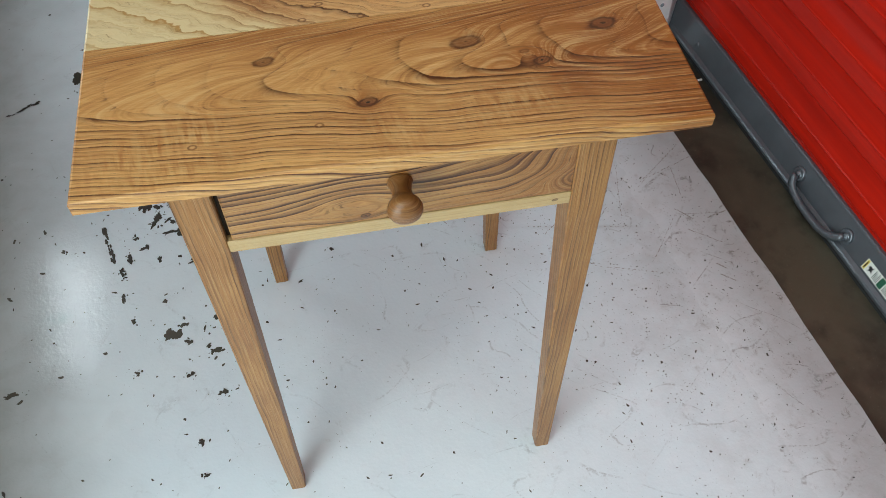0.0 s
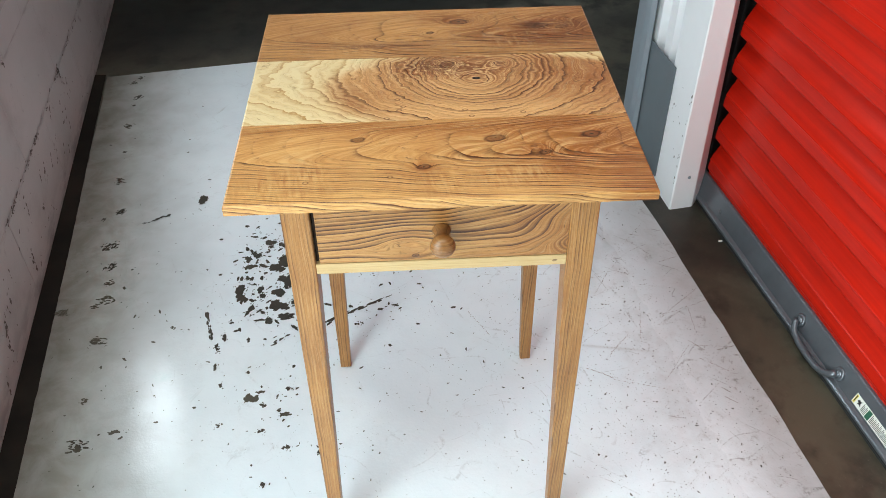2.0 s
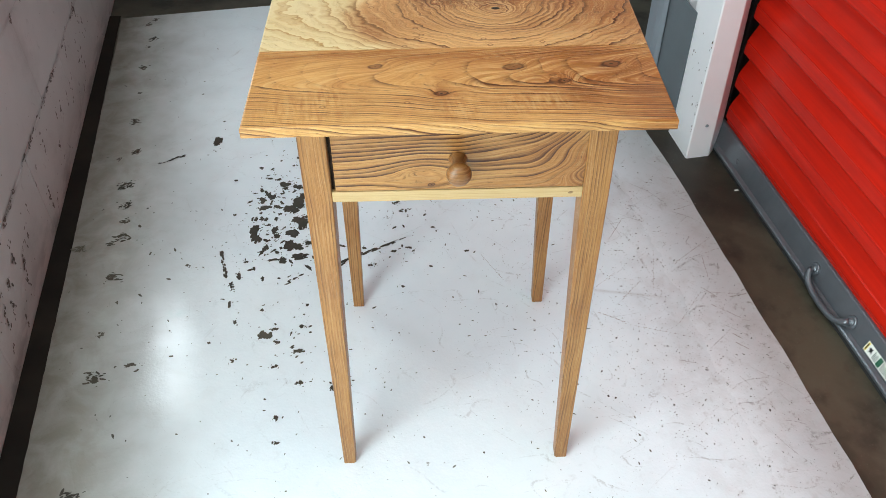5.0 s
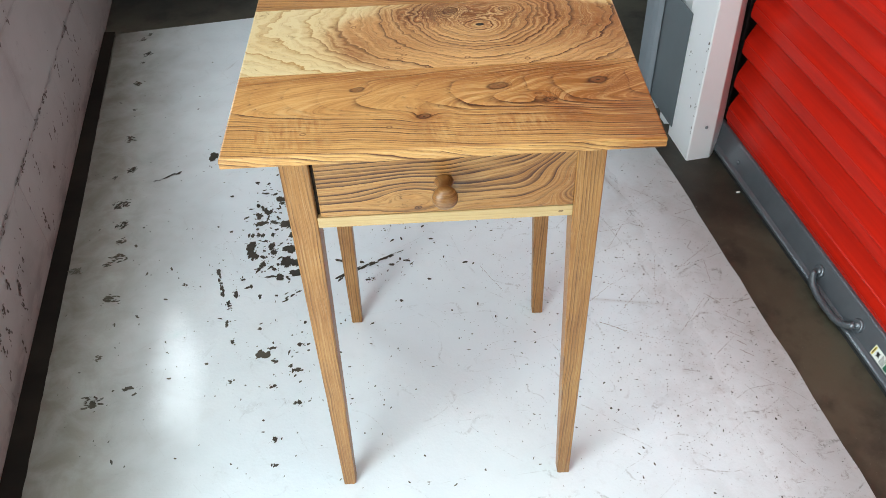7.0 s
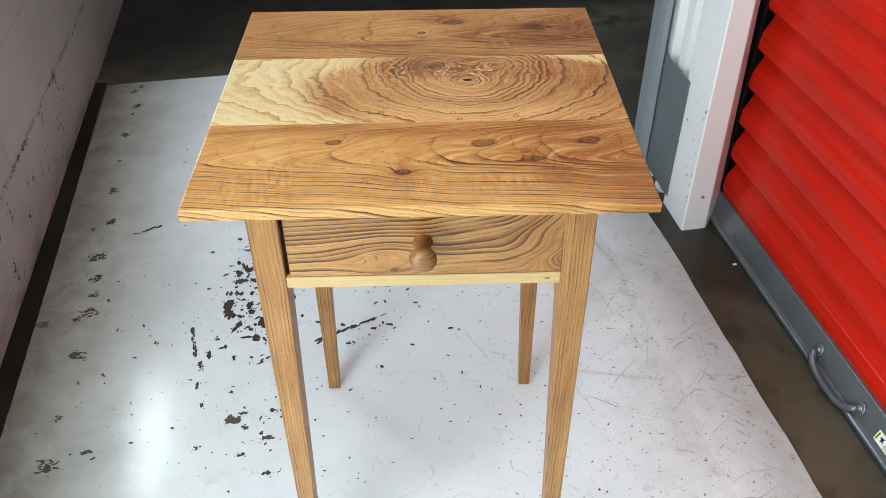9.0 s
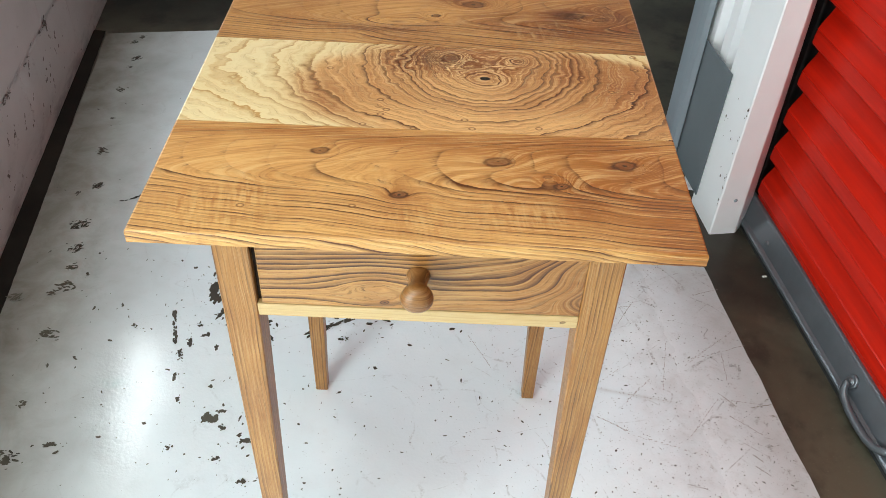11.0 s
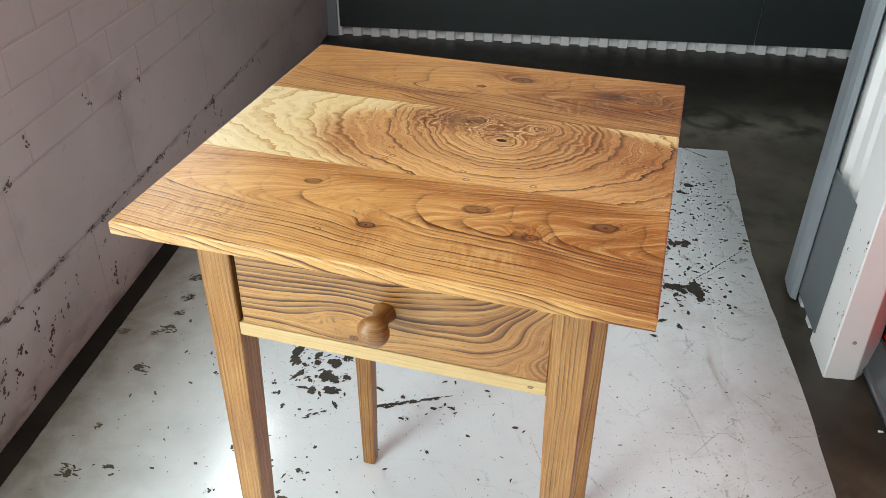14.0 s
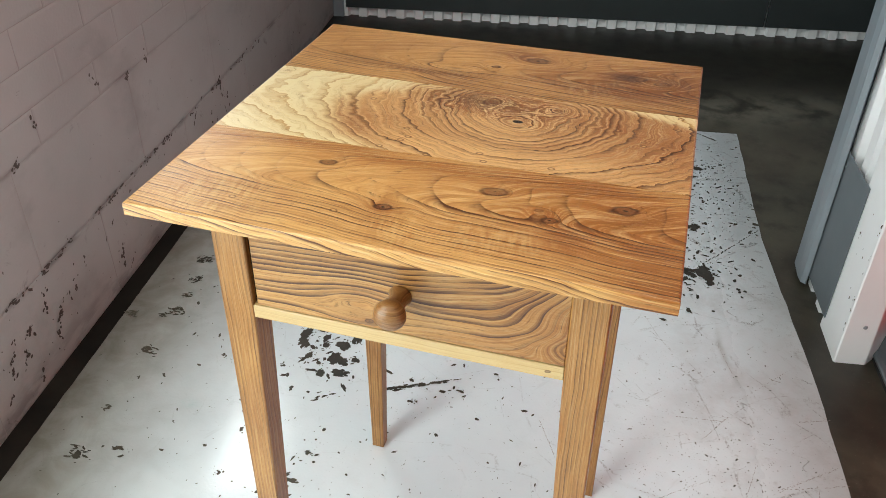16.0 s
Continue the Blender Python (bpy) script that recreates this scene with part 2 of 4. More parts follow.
# broad stains darken each board's right end and lighten the front left
M_FRONT = wood("wood_front_board", front_rings, lin(244, 188, 113), lin(178, 110, 47), lin(98, 50, 16), contrast=1.3, tone=0.32, calm=lambda w, u, v: v.ramp(-0.134, -0.160) * 0.52 + 0.48 + v.ramp(-0.098, -0.088) * 0.2,
               knots=((-0.018, -0.170, 0.0080, 1.2), (0.066, -0.117, 0.0135, 0.95), (0.178, -0.116, 0.0145, 1.05), (0.119, -0.149, 0.0080, 1.1), (0.108, -0.137, 0.0060, 0.6), (-0.091, -0.112, 0.0100, 0.9)),
               stains=((0.139, -0.173, 0.016, 0.022, 0.55), (0.23, -0.14, 0.13, 0.12, 0.75), (0.06, -0.095, 0.10, 0.018, 0.45), (-0.10, -0.085, 0.16, 0.010, 0.45), (0.113, -0.141, 0.02, 0.018, 0.3),
                       (-0.018, -0.171, 0.016, 0.012, 0.5), (0.21, -0.20, 0.03, 0.04, 0.4), (-0.18, -0.20, 0.06, 0.04, -0.25), (0.03, -0.21, 0.10, 0.025, -0.15)), comb=55.0,
               curls=((-0.165, -0.203, 0.045, 0.026, 1.3), (-0.145, -0.175, 0.020, 0.020, 0.7), (-0.002, -0.203, 0.022, 0.024, 0.8), (0.090, -0.194, 0.045, 0.020, 0.9), (-0.03, -0.15, 0.02, 0.015, 0.5)),
               pins=((-0.145, -0.192), (-0.055, -0.187)), dull=0.72)
M_MIDDLE = wood("wood_middle_board", middle_rings, lin(240, 186, 120), lin(172, 107, 54), lin(98, 53, 21), contrast=1.15, tone=0.22, wobble=(1.8, 2.1, 0.9),
                knots=((0.022, 0.060, 0.010, 0.6), (0.091, 0.060, 0.008, 0.3)), holes=((0.056, 0.022, 0.0058, 0.0036),),
                pins=((-0.100, 0.030), (-0.045, -0.025), (-0.038, -0.042), (-0.043, -0.050), (-0.058, -0.068), (-0.011, -0.071), (0.036, -0.054), (0.043, -0.068), (0.105, -0.063),
                      (0.132, 0.056), (0.154, 0.033), (0.201, 0.006), (0.181, 0.007), (0.211, 0.051), (0.212, 0.078)),
                pale=lin(255, 238, 186), heart=middle_heart, core=(0.035, 0.050, 0.080, 0.042, 2.0), sharp=2.8,
                stains=((0.000, 0.060, 0.040, 0.024, 1.25), (0.055, 0.048, 0.05, 0.026, 1.0), (-0.035, 0.035, 0.02, 0.03, 0.4), (0.10, -0.06, 0.14, 0.018, -0.35), (0.21, 0.0, 0.10, 0.12, 0.60), (-0.10, 0.0, 0.03, 0.05, 0.25)), dull=0.73)
M_REAR = wood("wood_rear_board", rear_rings, lin(236, 176, 102), lin(164, 98, 42), lin(88, 44, 14), contrast=1.1, tone=0.36, calm=lambda w, u, v: v.ramp(0.150, 0.130) * 0.5 + 0.5, wobble=(1.1, 0.6, 0.2),
              knots=((0.045, 0.184, 0.014, 0.9), (0.186, 0.160, 0.010, 0.9), (0.002, 0.153, 0.006, 1.1), (0.160, 0.166, 0.012, 0.9)),
              stains=((0.150, 0.166, 0.022, 0.012, 1.3), (0.21, 0.15, 0.12, 0.10, 0.65), (0.205, 0.165, 0.022, 0.018, 0.6), (0.02, 0.195, 0.045, 0.014, 0.5), (-0.055, 0.117, 0.05, 0.006, 0.7), (-0.045, 0.136, 0.030, 0.0045, -1.1),
                      (0.186, 0.160, 0.014, 0.006, -0.9), (-0.11, 0.105, 0.03, 0.012, -0.4), (0.13, 0.098, 0.10, 0.012, -0.3)), comb=50.0,
              curls=((0.110, 0.116, 0.022, 0.014, 0.9), (0.135, 0.142, 0.03, 0.010, 0.6), (-0.10, 0.108, 0.05, 0.014, 0.7)), dull=0.64)
# dull darkens drawer, leg, rail and knob colours to offset strong front light
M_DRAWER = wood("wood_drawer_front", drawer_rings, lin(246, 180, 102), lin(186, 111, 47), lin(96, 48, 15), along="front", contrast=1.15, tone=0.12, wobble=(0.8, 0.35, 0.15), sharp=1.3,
                # the last stain paints shade into the drawer front's right side
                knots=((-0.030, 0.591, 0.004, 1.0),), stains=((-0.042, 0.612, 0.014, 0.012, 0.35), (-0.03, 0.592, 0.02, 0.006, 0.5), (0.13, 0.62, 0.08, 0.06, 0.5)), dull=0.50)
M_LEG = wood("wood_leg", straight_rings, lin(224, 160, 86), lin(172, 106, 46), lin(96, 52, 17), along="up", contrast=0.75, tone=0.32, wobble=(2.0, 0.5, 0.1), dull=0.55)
M_RAIL = wood("wood_rail_pale", straight_rings, lin(248, 212, 152), lin(232, 190, 124), lin(206, 158, 94), along="front", contrast=0.3, tone=0.2, knots=((0.135, 0.5745, 0.003, 0.9),), dull=0.56)
M_KNOB = wood("wood_knob", straight_rings, lin(188, 128, 70), lin(144, 90, 45), lin(96, 56, 26), along="front", contrast=0.9, dull=0.52)


def concrete():
    c = Mat("bare_concrete", 0.5, where="world")
    big, mid, grit = c.noise(2.2, 5.0, 0.6, distort=0.6), c.noise(11.0, 5.0, 0.6), c.noise(240.0, 3.0)
    col = c.mix(big.ramp(0.35, 0.68), lin(42, 40, 34), lin(82, 77, 64))
    col = c.mix(mid.ramp(0.46, 0.70) * 0.75, col, lin(36, 32, 28))
    col = c.mix(c.noise(5.0, 5.0, 0.65, at=c.vec(c.x, c.y * 0.6, 2.0)).ramp(0.52, 0.74) * 0.55, col, lin(98, 91, 79))
    col = c.mix(c.noise(3.2, 4.0, 0.6, at=c.vec(c.x, c.y, 8.0)).ramp(0.50, 0.72) * 0.45, col, lin(58, 44, 36))
    col = c.mix(grit.ramp(0.62, 0.75) * 0.3, col, lin(120, 113, 102))
    # dimness of the far cross corridor put into the concrete colour
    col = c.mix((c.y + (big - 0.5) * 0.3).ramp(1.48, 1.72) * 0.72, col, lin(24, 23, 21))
    # pale band: light reflected on the far floor, painted into the colour
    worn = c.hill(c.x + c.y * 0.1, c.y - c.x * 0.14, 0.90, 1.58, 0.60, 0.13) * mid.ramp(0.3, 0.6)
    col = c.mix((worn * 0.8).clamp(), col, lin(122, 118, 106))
    dx, dy = (c.x - 0.59) * (1 / 0.075), (c.y - 1.73) * (1 / 0.075)
    ring = (dx * dx + dy * dy).op("SQRT") + (mid - 0.5) * 0.9
    col = c.mix((ring.ramp(0.7, 0.95) * ring.ramp(1.3, 1.05) * 0.6).clamp(), col, lin(30, 27, 24))
    c.put("Base Color", col)
    c.put("Roughness", mid * 0.3 + 0.28)
    c.bump(grit * 0.4 + mid, 0.12, 0.002)
    return c.m


def floor_paint():
    p = Mat("white_floor_paint", 0.3, where="world")
    cloud, blot, fine = p.noise(2.6, 4.0, 0.6), p.noise(14.0, 5.0, 0.62, distort=0.4), p.noise(90.0, 4.0, 0.6)
    scuff = p.noise(1.0, 4.0, 0.65, at=p.vec(p.x * 22.0 + p.y * 9.0, p.y * 6.0 - p.x * 3.0, 0.0))
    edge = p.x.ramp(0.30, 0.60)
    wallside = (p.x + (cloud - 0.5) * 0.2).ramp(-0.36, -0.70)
    col = p.mix(cloud.ramp(0.35, 0.7), lin(228, 239, 246), lin(237, 247, 252))
    col = p.mix((blot.ramp(0.48, 0.74) * (edge * 0.16 + 0.07)).clamp(), col, lin(186, 182, 178))
    grit = p.noise(46.0, 9.0, 0.8, distort=0.3).ramp(0.54, 0.70) * cloud.ramp(0.35, 0.6)
    col = p.mix((grit * (edge * 0.52 + p.x.ramp(-0.1, 0.35) * 0.12 + 0.04)).clamp(), col, lin(138, 131, 126))
    # paint greys evenly towards the right edge
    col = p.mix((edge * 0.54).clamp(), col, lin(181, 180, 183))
    # cool blue light on the rear right, painted into the colour
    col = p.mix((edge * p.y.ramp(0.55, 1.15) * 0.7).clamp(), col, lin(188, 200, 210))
    for turn, seed, size in ((0.5, 1.0, 5.0), (-0.9, 6.0, 6.5), (1.9, 11.0, 4.2), (0.05, 15.0, 7.5)):
        c, q = math.cos(turn), math.sin(turn)
        hair = p.noise(size, 2.0, 0.5, at=p.vec((p.x * c + p.y * q) * 0.35, (p.y * c - p.x * q), seed)) - 0.5
        hair = (hair * hair).op("SQRT").ramp(0.0042, 0.0010) * p.noise(16.0, 3.0, at=p.vec(p.x, p.y, seed)).ramp(0.46, 0.62) * p.noise(240.0, 2.0).ramp(0.38, 0.6)
        col = p.mix((hair * (edge * 0.36 + p.x.ramp(-0.3, 0.3) * 0.18 + 0.10)).clamp(), col, lin(96, 90, 86))
    soil = p.noise(6.0, 6.0, 0.72, at=p.vec(p.x, p.y, 3.0)).ramp(0.44, 0.72) * p.x.ramp(0.22, 0.55) * p.y.ramp(1.1, 0.6)
    col = p.mix((soil * 0.34).clamp(), col, lin(150, 141, 136))
    rub = p.noise(1.0, 4.0, 0.65, at=p.vec(p.x * 16.0 + p.y * 13.0, p.y * 3.5 - p.x * 4.0, 2.0)).ramp(0.60, 0.78) * edge
    col = p.mix((rub * 0.42).clamp(), col, lin(128, 120, 115))
    col = p.mix((scuff.ramp(0.64, 0.76) * (edge * 0.35 + 0.05)).clamp(), col, lin(120, 114, 106))
    col = p.mix((fine.ramp(0.66, 0.76) * blot.ramp(0.45, 0.65) * (edge * 0.6 + 0.2)).clamp(), col, lin(92, 88, 82))
    # wall-side shade, along with real dirt, painted into the floor colour
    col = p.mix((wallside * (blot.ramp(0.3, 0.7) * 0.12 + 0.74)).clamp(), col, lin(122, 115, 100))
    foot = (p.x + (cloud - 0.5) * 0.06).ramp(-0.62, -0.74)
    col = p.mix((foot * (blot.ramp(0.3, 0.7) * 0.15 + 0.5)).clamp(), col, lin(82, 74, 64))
    bend = p.y - 0.53
    col = p.mix((p.hill(p.x + bend * 0.13 - bend * bend * 1.2, p.y, 0.463, 0.53, 0.006, 0.07) * (blot * 0.55 + 0.05)).clamp(), col, lin(140, 134, 128))
    du, dv = p.x - 0.37, p.y - 0.145
    col = p.mix((p.hill(du * 0.95 - dv * 0.31, du * 0.31 + dv * 0.95, 0.0, 0.0, 0.09, 0.004) * (blot * 0.5 + 0.0)).clamp(), col, lin(146, 139, 133))
    speck = p.noise(420.0, 2.0, 0.5).ramp(0.70, 0.76) * p.noise(9.0, 3.0).ramp(0.45, 0.7)
    col = p.mix((speck * 0.55).clamp(), col, lin(70, 66, 62))
    smear = p.noise(1.0, 3.0, 0.6, at=p.vec(p.x * 30.0 - p.y * 24.0, p.y * 5.0 + p.x * 4.0, 4.0)).ramp(0.66, 0.78) * p.noise(3.5, 2.0, at=p.vec(p.x, p.y, 7.0)).ramp(0.5, 0.7)
    col = p.mix((smear * 0.4).clamp(), col, lin(150, 146, 140))
    col = p.mix(p.hill(p.x, p.y, -0.504, 0.242, 0.018, 0.010) * blot.ramp(0.35, 0.65) * 0.5, col, lin(150, 200, 196))
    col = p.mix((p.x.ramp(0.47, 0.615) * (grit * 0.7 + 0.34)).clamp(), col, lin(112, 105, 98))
    p.put("Base Color", col)
    p.put("Roughness", blot * 0.06 + 0.075 + edge * 0.25)
    p.b.inputs["Specular IOR Level"].default_value = 0.5
    p.bump(p.noise(75.0, 3.0) + p.noise(230.0, 2.0) * 0.9, 0.22, 0.0012)
    return p.m


def painted_masonry():
    w = Mat("painted_masonry", 0.55, where="world")
    cloud, grain, blot = w.noise(3.0, 4.0), w.noise(160.0, 4.0, 0.6), w.noise(18.0, 6.0, 0.65, distort=0.8)
    tint = w.random()
    col = w.mix(cloud.ramp(0.3, 0.7), lin(172, 165, 164), lin(184, 177, 176))
    col = w.mix(tint * 0.10, col, lin(192, 181, 178))
    low = w.z.ramp(0.6, 0.05)
    col = w.mix((blot.ramp(0.62, 0.74) * (low * 0.5 + 0.10)).clamp(), col, lin(96, 78, 72))
    col = w.mix((w.noise(34.0, 5.0, 0.6, at=w.vec(w.x, w.y * 0.5, w.z)).ramp(0.7, 0.76) * 0.6), col, lin(66, 52, 48))
    smear = w.noise(1.0, 4.0, 0.65, at=w.vec(0.0, w.y * 9.0, w.z * 30.0))
    for height, spread, k in ((0.2045, 0.0070, 0.6), (0.405, 0.005, 0.30), (0.0, 0.05, 0.5)):
        bed = (w.z - height) * (1 / spread)
        bed = (bed * bed * -1.0).op("EXPONENT")
        col = w.mix((bed * smear.ramp(0.42, 0.66) * k).clamp(), col, lin(62, 50, 46))
    haze = w.noise(5.0, 5.0, 0.6, at=w.vec(w.x, w.y, w.z * 1.4)).ramp(0.5, 0.75)
    col = w.mix((haze * 0.30).clamp(), col, lin(120, 104, 100))
    w.put("Base Color", col)
    w.bump(grain + blot * 0.6, 0.25, 0.002)
    return w.m


def painted_metal(name, colour, worn, rough=0.35, metal=0.0, wear=0.25):
    m = Mat(name, rough, metal, where="world")
    cloud, scr = m.noise(7.0, 4.0, 0.6), m.noise(1.0, 4.0, 0.65, at=m.vec(m.x * 60.0, m.y * 60.0, m.z * 9.0))
    col = m.mix(cloud.ramp(0.3, 0.75) * wear, colour, worn)
    col = m.mix(scr.ramp(0.68, 0.76) * wear, col, worn)
    m.put("Base Color", col)
    m.put("Roughness", cloud * 0.18 + (rough - 0.09))
    m.bump(cloud + m.noise(400.0, 2.0) * 0.1, 0.08, 0.001)
    return m.m


def plain(name, colour, rough=0.5, metal=0.0):
    m = Mat(name, rough, metal)
    col = m.mix(m.noise(120.0, 3.0) * 0.2, colour, tuple(v * 0.7 for v in colour[:3]) + (1.0,))
    m.put("Base Color", col)
    return m.m


M_CONCRETE, M_PAINT, M_MASONRY = concrete(), floor_paint(), painted_masonry()


def door_paint():
    """Red enamel on rolled steel: long faint streaks and creases along the slats, a few dull scuffs."""
    m = Mat("red_door_paint", 0.36, where="world")
    streak = m.noise(1.0, 3.0, 0.6, at=m.vec(0.0, m.y * 2.2, m.z * 90.0))
    dull = m.noise(1.0, 4.0, 0.62, at=m.vec(m.x * 8.0, m.y * 5.0, m.z * 22.0))
    speck = m.noise(160.0, 3.0, 0.6)
    col = m.mix(streak.ramp(0.35, 0.68), lin(184, 25, 8), lin(200, 31, 10))
    col = m.mix(dull.ramp(0.45, 0.75) * 0.3, col, lin(150, 22, 10))
    col = m.mix(speck.ramp(0.70, 0.78) * 0.3, col, lin(120, 20, 12))
    m.put("Base Color", col)
    m.put("Roughness", dull * 0.18 + streak * 0.06 + 0.20)
    m.bump(streak + dull * 1.2, 0.08, 0.001)
    m.b.inputs["Specular IOR Level"].default_value = 0.24
    return m.m


M_RED = door_paint()
M_WHITE = painted_metal("white_painted_steel", lin(248, 250, 253), lin(222, 222, 222), 0.32, 0.0, 0.15)
M_GREY = painted_metal("grey_kick_plate", lin(104, 113, 119), lin(90, 97, 103), 0.42)
M_DARKGREY = painted_metal("dark_kick_plate", lin(54, 60, 62), lin(46, 51, 53), 0.42)
M_TRIM = painted_metal("grey_trim_steel", lin(138, 148, 156), lin(118, 126, 134), 0.38)
M_GALV = painted_metal("galvanised_steel", lin(118, 123, 129), lin(88, 92, 99), 0.34, 0.65, 0.7)
M_RUBBER = plain("black_rubber", lin(22, 22, 22), 0.7)
# black colour stands in for shade in the gap behind the jamb
M_TRACK_SHADE = plain("guide_gap_shade", lin(24, 22, 22), 0.6)
M_MORTAR = painted_metal("grimy_mortar_paint", lin(172, 160, 157), lin(150, 138, 134), 0.6, 0.0, 0.4)
M_CEILING = painted_metal("ceiling_paint", lin(206, 206, 204), lin(190, 190, 188), 0.6)
M_TAR = painted_metal("dark_strip_grime", lin(24, 20, 18), lin(42, 36, 31), 0.7, 0.0, 0.9)
M_TAR.node_tree.nodes["Principled BSDF"].inputs["Specular IOR Level"].default_value = 0.12
M_GRIME = plain("wall_chip_brown", lin(92, 78, 73), 0.7)
M_SCRATCH = plain("scratch_grey", lin(138, 130, 126), 0.5)
M_PAPER = plain("sticker_paper", lin(226, 226, 220), 0.5)
M_YELLOW = plain("sticker_yellow", lin(226, 206, 96), 0.5)
M_BLACK = plain("sticker_black", lin(30, 30, 30), 0.5)
M_GREEN = plain("sticker_green", lin(40, 92, 70), 0.5)


# ---- mesh helpers ----
def part(name, bm, material, parent=None, label="", smooth=False):
    me = bpy.data.meshes.new(name)
    bm.normal_update()
    bm.to_mesh(me)
    bm.free()
    me.materials.append(material)
    if smooth:
        for poly in me.polygons:
            poly.use_smooth = True
    ob = new(name, me)
    if parent is not None:
        ob.parent = parent
    if label:
        tagged(ob, label)
    return ob


def box(x0, x1, y0, y1, z0, z1, bevel=0.0, seg=1, bm=None):
    bm = bm or bmesh.new()
    made = bmesh.ops.create_cube(bm, size=1.0)["verts"]
    for v in made:
        v.co = Vector(((x0 + x1) / 2 + v.co.x * (x1 - x0), (y0 + y1) / 2 + v.co.y * (y1 - y0), (z0 + z1) / 2 + v.co.z * (z1 - z0)))
    if bevel:
        edges = list({e for v in made for e in v.link_edges})
        bmesh.ops.bevel(bm, geom=edges, offset=bevel, segments=seg, affect="EDGES", profile=0.6)
    return bm


def prism(points, axis, a, b, bm=None, caps=True):
    """Extrudes an outline along an axis: 'z' takes (x, y), 'y' takes (x, z), 'x' takes (y, z)."""
    bm = bm or bmesh.new()

    def at(p, h):
        return {"z": (p[0], p[1], h), "y": (p[0], h, p[1]), "x": (h, p[0], p[1])}[axis]
    low, high = [bm.verts.new(at(p, a)) for p in points], [bm.verts.new(at(p, b)) for p in points]
    n = len(points)
    for i in range(n):
        bm.faces.new((low[i], low[(i + 1) % n], high[(i + 1) % n], high[i]))
    if caps:
        bm.faces.new(low[::-1]), bm.faces.new(high)
    bmesh.ops.recalc_face_normals(bm, faces=bm.faces)
    return bm


def lathe(profile, steps=32, bm=None):
    """Turns (distance along -y, radius) about the y axis."""
    bm = bm or bmesh.new()
    rings = []
    for d, r in profile:
        rings.append([bm.verts.new((r * math.cos(2 * math.pi * k / steps), -d, r * math.sin(2 * math.pi * k / steps))) for k in range(steps)])
    for a, b in zip(rings, rings[1:]):
        for k in range(steps):
            bm.faces.new((a[k], a[(k + 1) % steps], b[(k + 1) % steps], b[k]))
    bm.faces.new(rings[0]), bm.faces.new(rings[-1])
    bmesh.ops.recalc_face_normals(bm, faces=bm.faces)
    return bm


def tube(points, radius, steps=12, bm=None):
    bm = bm or bmesh.new()
    rings = []
    for i, p in enumerate(points):
        p = Vector(p)
        d = (Vector(points[min(i + 1, len(points) - 1)]) - Vector(points[max(i - 1, 0)])).normalized()
        side = d.cross(Vector((0.3, 0.1, 1))).normalized()
        up = side.cross(d)
        rings.append([bm.verts.new(p + radius * (math.cos(2 * math.pi * k / steps) * side + math.sin(2 * math.pi * k / steps) * up)) for k in range(steps)])
    for a, b in zip(rings, rings[1:]):
        for k in range(steps):
            bm.faces.new((a[k], a[(k + 1) % steps], b[(k + 1) % steps], b[k]))
    bm.faces.new(rings[0]), bm.faces.new(rings[-1])
    bmesh.ops.recalc_face_normals(bm, faces=bm.faces)
    return bm


# ---- structure ----
WALL_X, FAR_Y, DOOR_X, JAMB_X = -0.769, 2.34, 0.757, 0.670
MOUTH_Y, TOP, WALL_END = -3.2, 2.6, -0.46

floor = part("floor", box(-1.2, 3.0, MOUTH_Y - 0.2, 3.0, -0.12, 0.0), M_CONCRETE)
tagged(floor, "dark bare concrete corridor floor with worn white paint", "floor", kind="structure")


def paint_sheet():
    bm = bmesh.new()
    rng = random.Random(4)
    left, right = [], []
    n = 90
    for i in range(n + 1):
        y = -3.0 + (1.508 + 3.0) * i / n
        right.append((0.6235 - 0.019 * math.exp(-((y - 0.98) / 0.34) ** 2) + rng.uniform(-0.0016, 0.0016), y))
        left.append((-0.733 + rng.uniform(-0.0015, 0.0015), y - 0.012 * i / n))
    a = [bm.verts.new((x, y, 0.0015)) for x, y in left]
    b = [bm.verts.new((x, y, 0.0015)) for x, y in right]
    for i in range(n):
        bm.faces.new((a[i], b[i], b[i + 1], a[i + 1]))
    return bm


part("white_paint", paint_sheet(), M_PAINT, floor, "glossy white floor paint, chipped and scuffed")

def tar_strip():
    bm = bmesh.new()
    rng = random.Random(8)
    n = 160
    a, b = [], []
    for i in range(n + 1):
        y = -0.9 + 2.41 * i / n
        wide = 0.0385 - 0.008 * max(0.0, (y - 0.7) / 0.8)
        a.append(bm.verts.new((WALL_X - 0.004, y, 0.0058)))
        b.append(bm.verts.new((WALL_X + wide + rng.gauss(0, 0.0004), y, 0.0019)))
    for i in range(n):
        bm.faces.new((a[i], b[i], b[i + 1], a[i + 1]))
    return bm


part("dark_strip", tar_strip(), M_TAR, floor, "dark grimy strip along the wall foot")

# the block wall with its window high up; block and brick faces stand proud of the joints
WIN = (0.74, 1.24, 0.86, 1.18)
wall = bmesh.new()
BACK = WALL_X - 0.0012
for y0, y1, z0, z1 in ((WALL_END, WIN[0], 0, TOP), (MOUTH_Y, -1.64, 0, TOP), (-1.64, WALL_END, 2.2, TOP), (WIN[1], FAR_Y + 0.3, 0, TOP), (WIN[0], WIN[1], 0, WIN[2]), (WIN[0], WIN[1], WIN[3], TOP)):
    box(BACK - 0.2, BACK, y0, y1, z0, z1, bm=wall)
wall_left = part("wall_left", wall, M_MORTAR)
tagged(wall_left, "white painted block and brick wall with grimy joints", "wall", kind="structure")


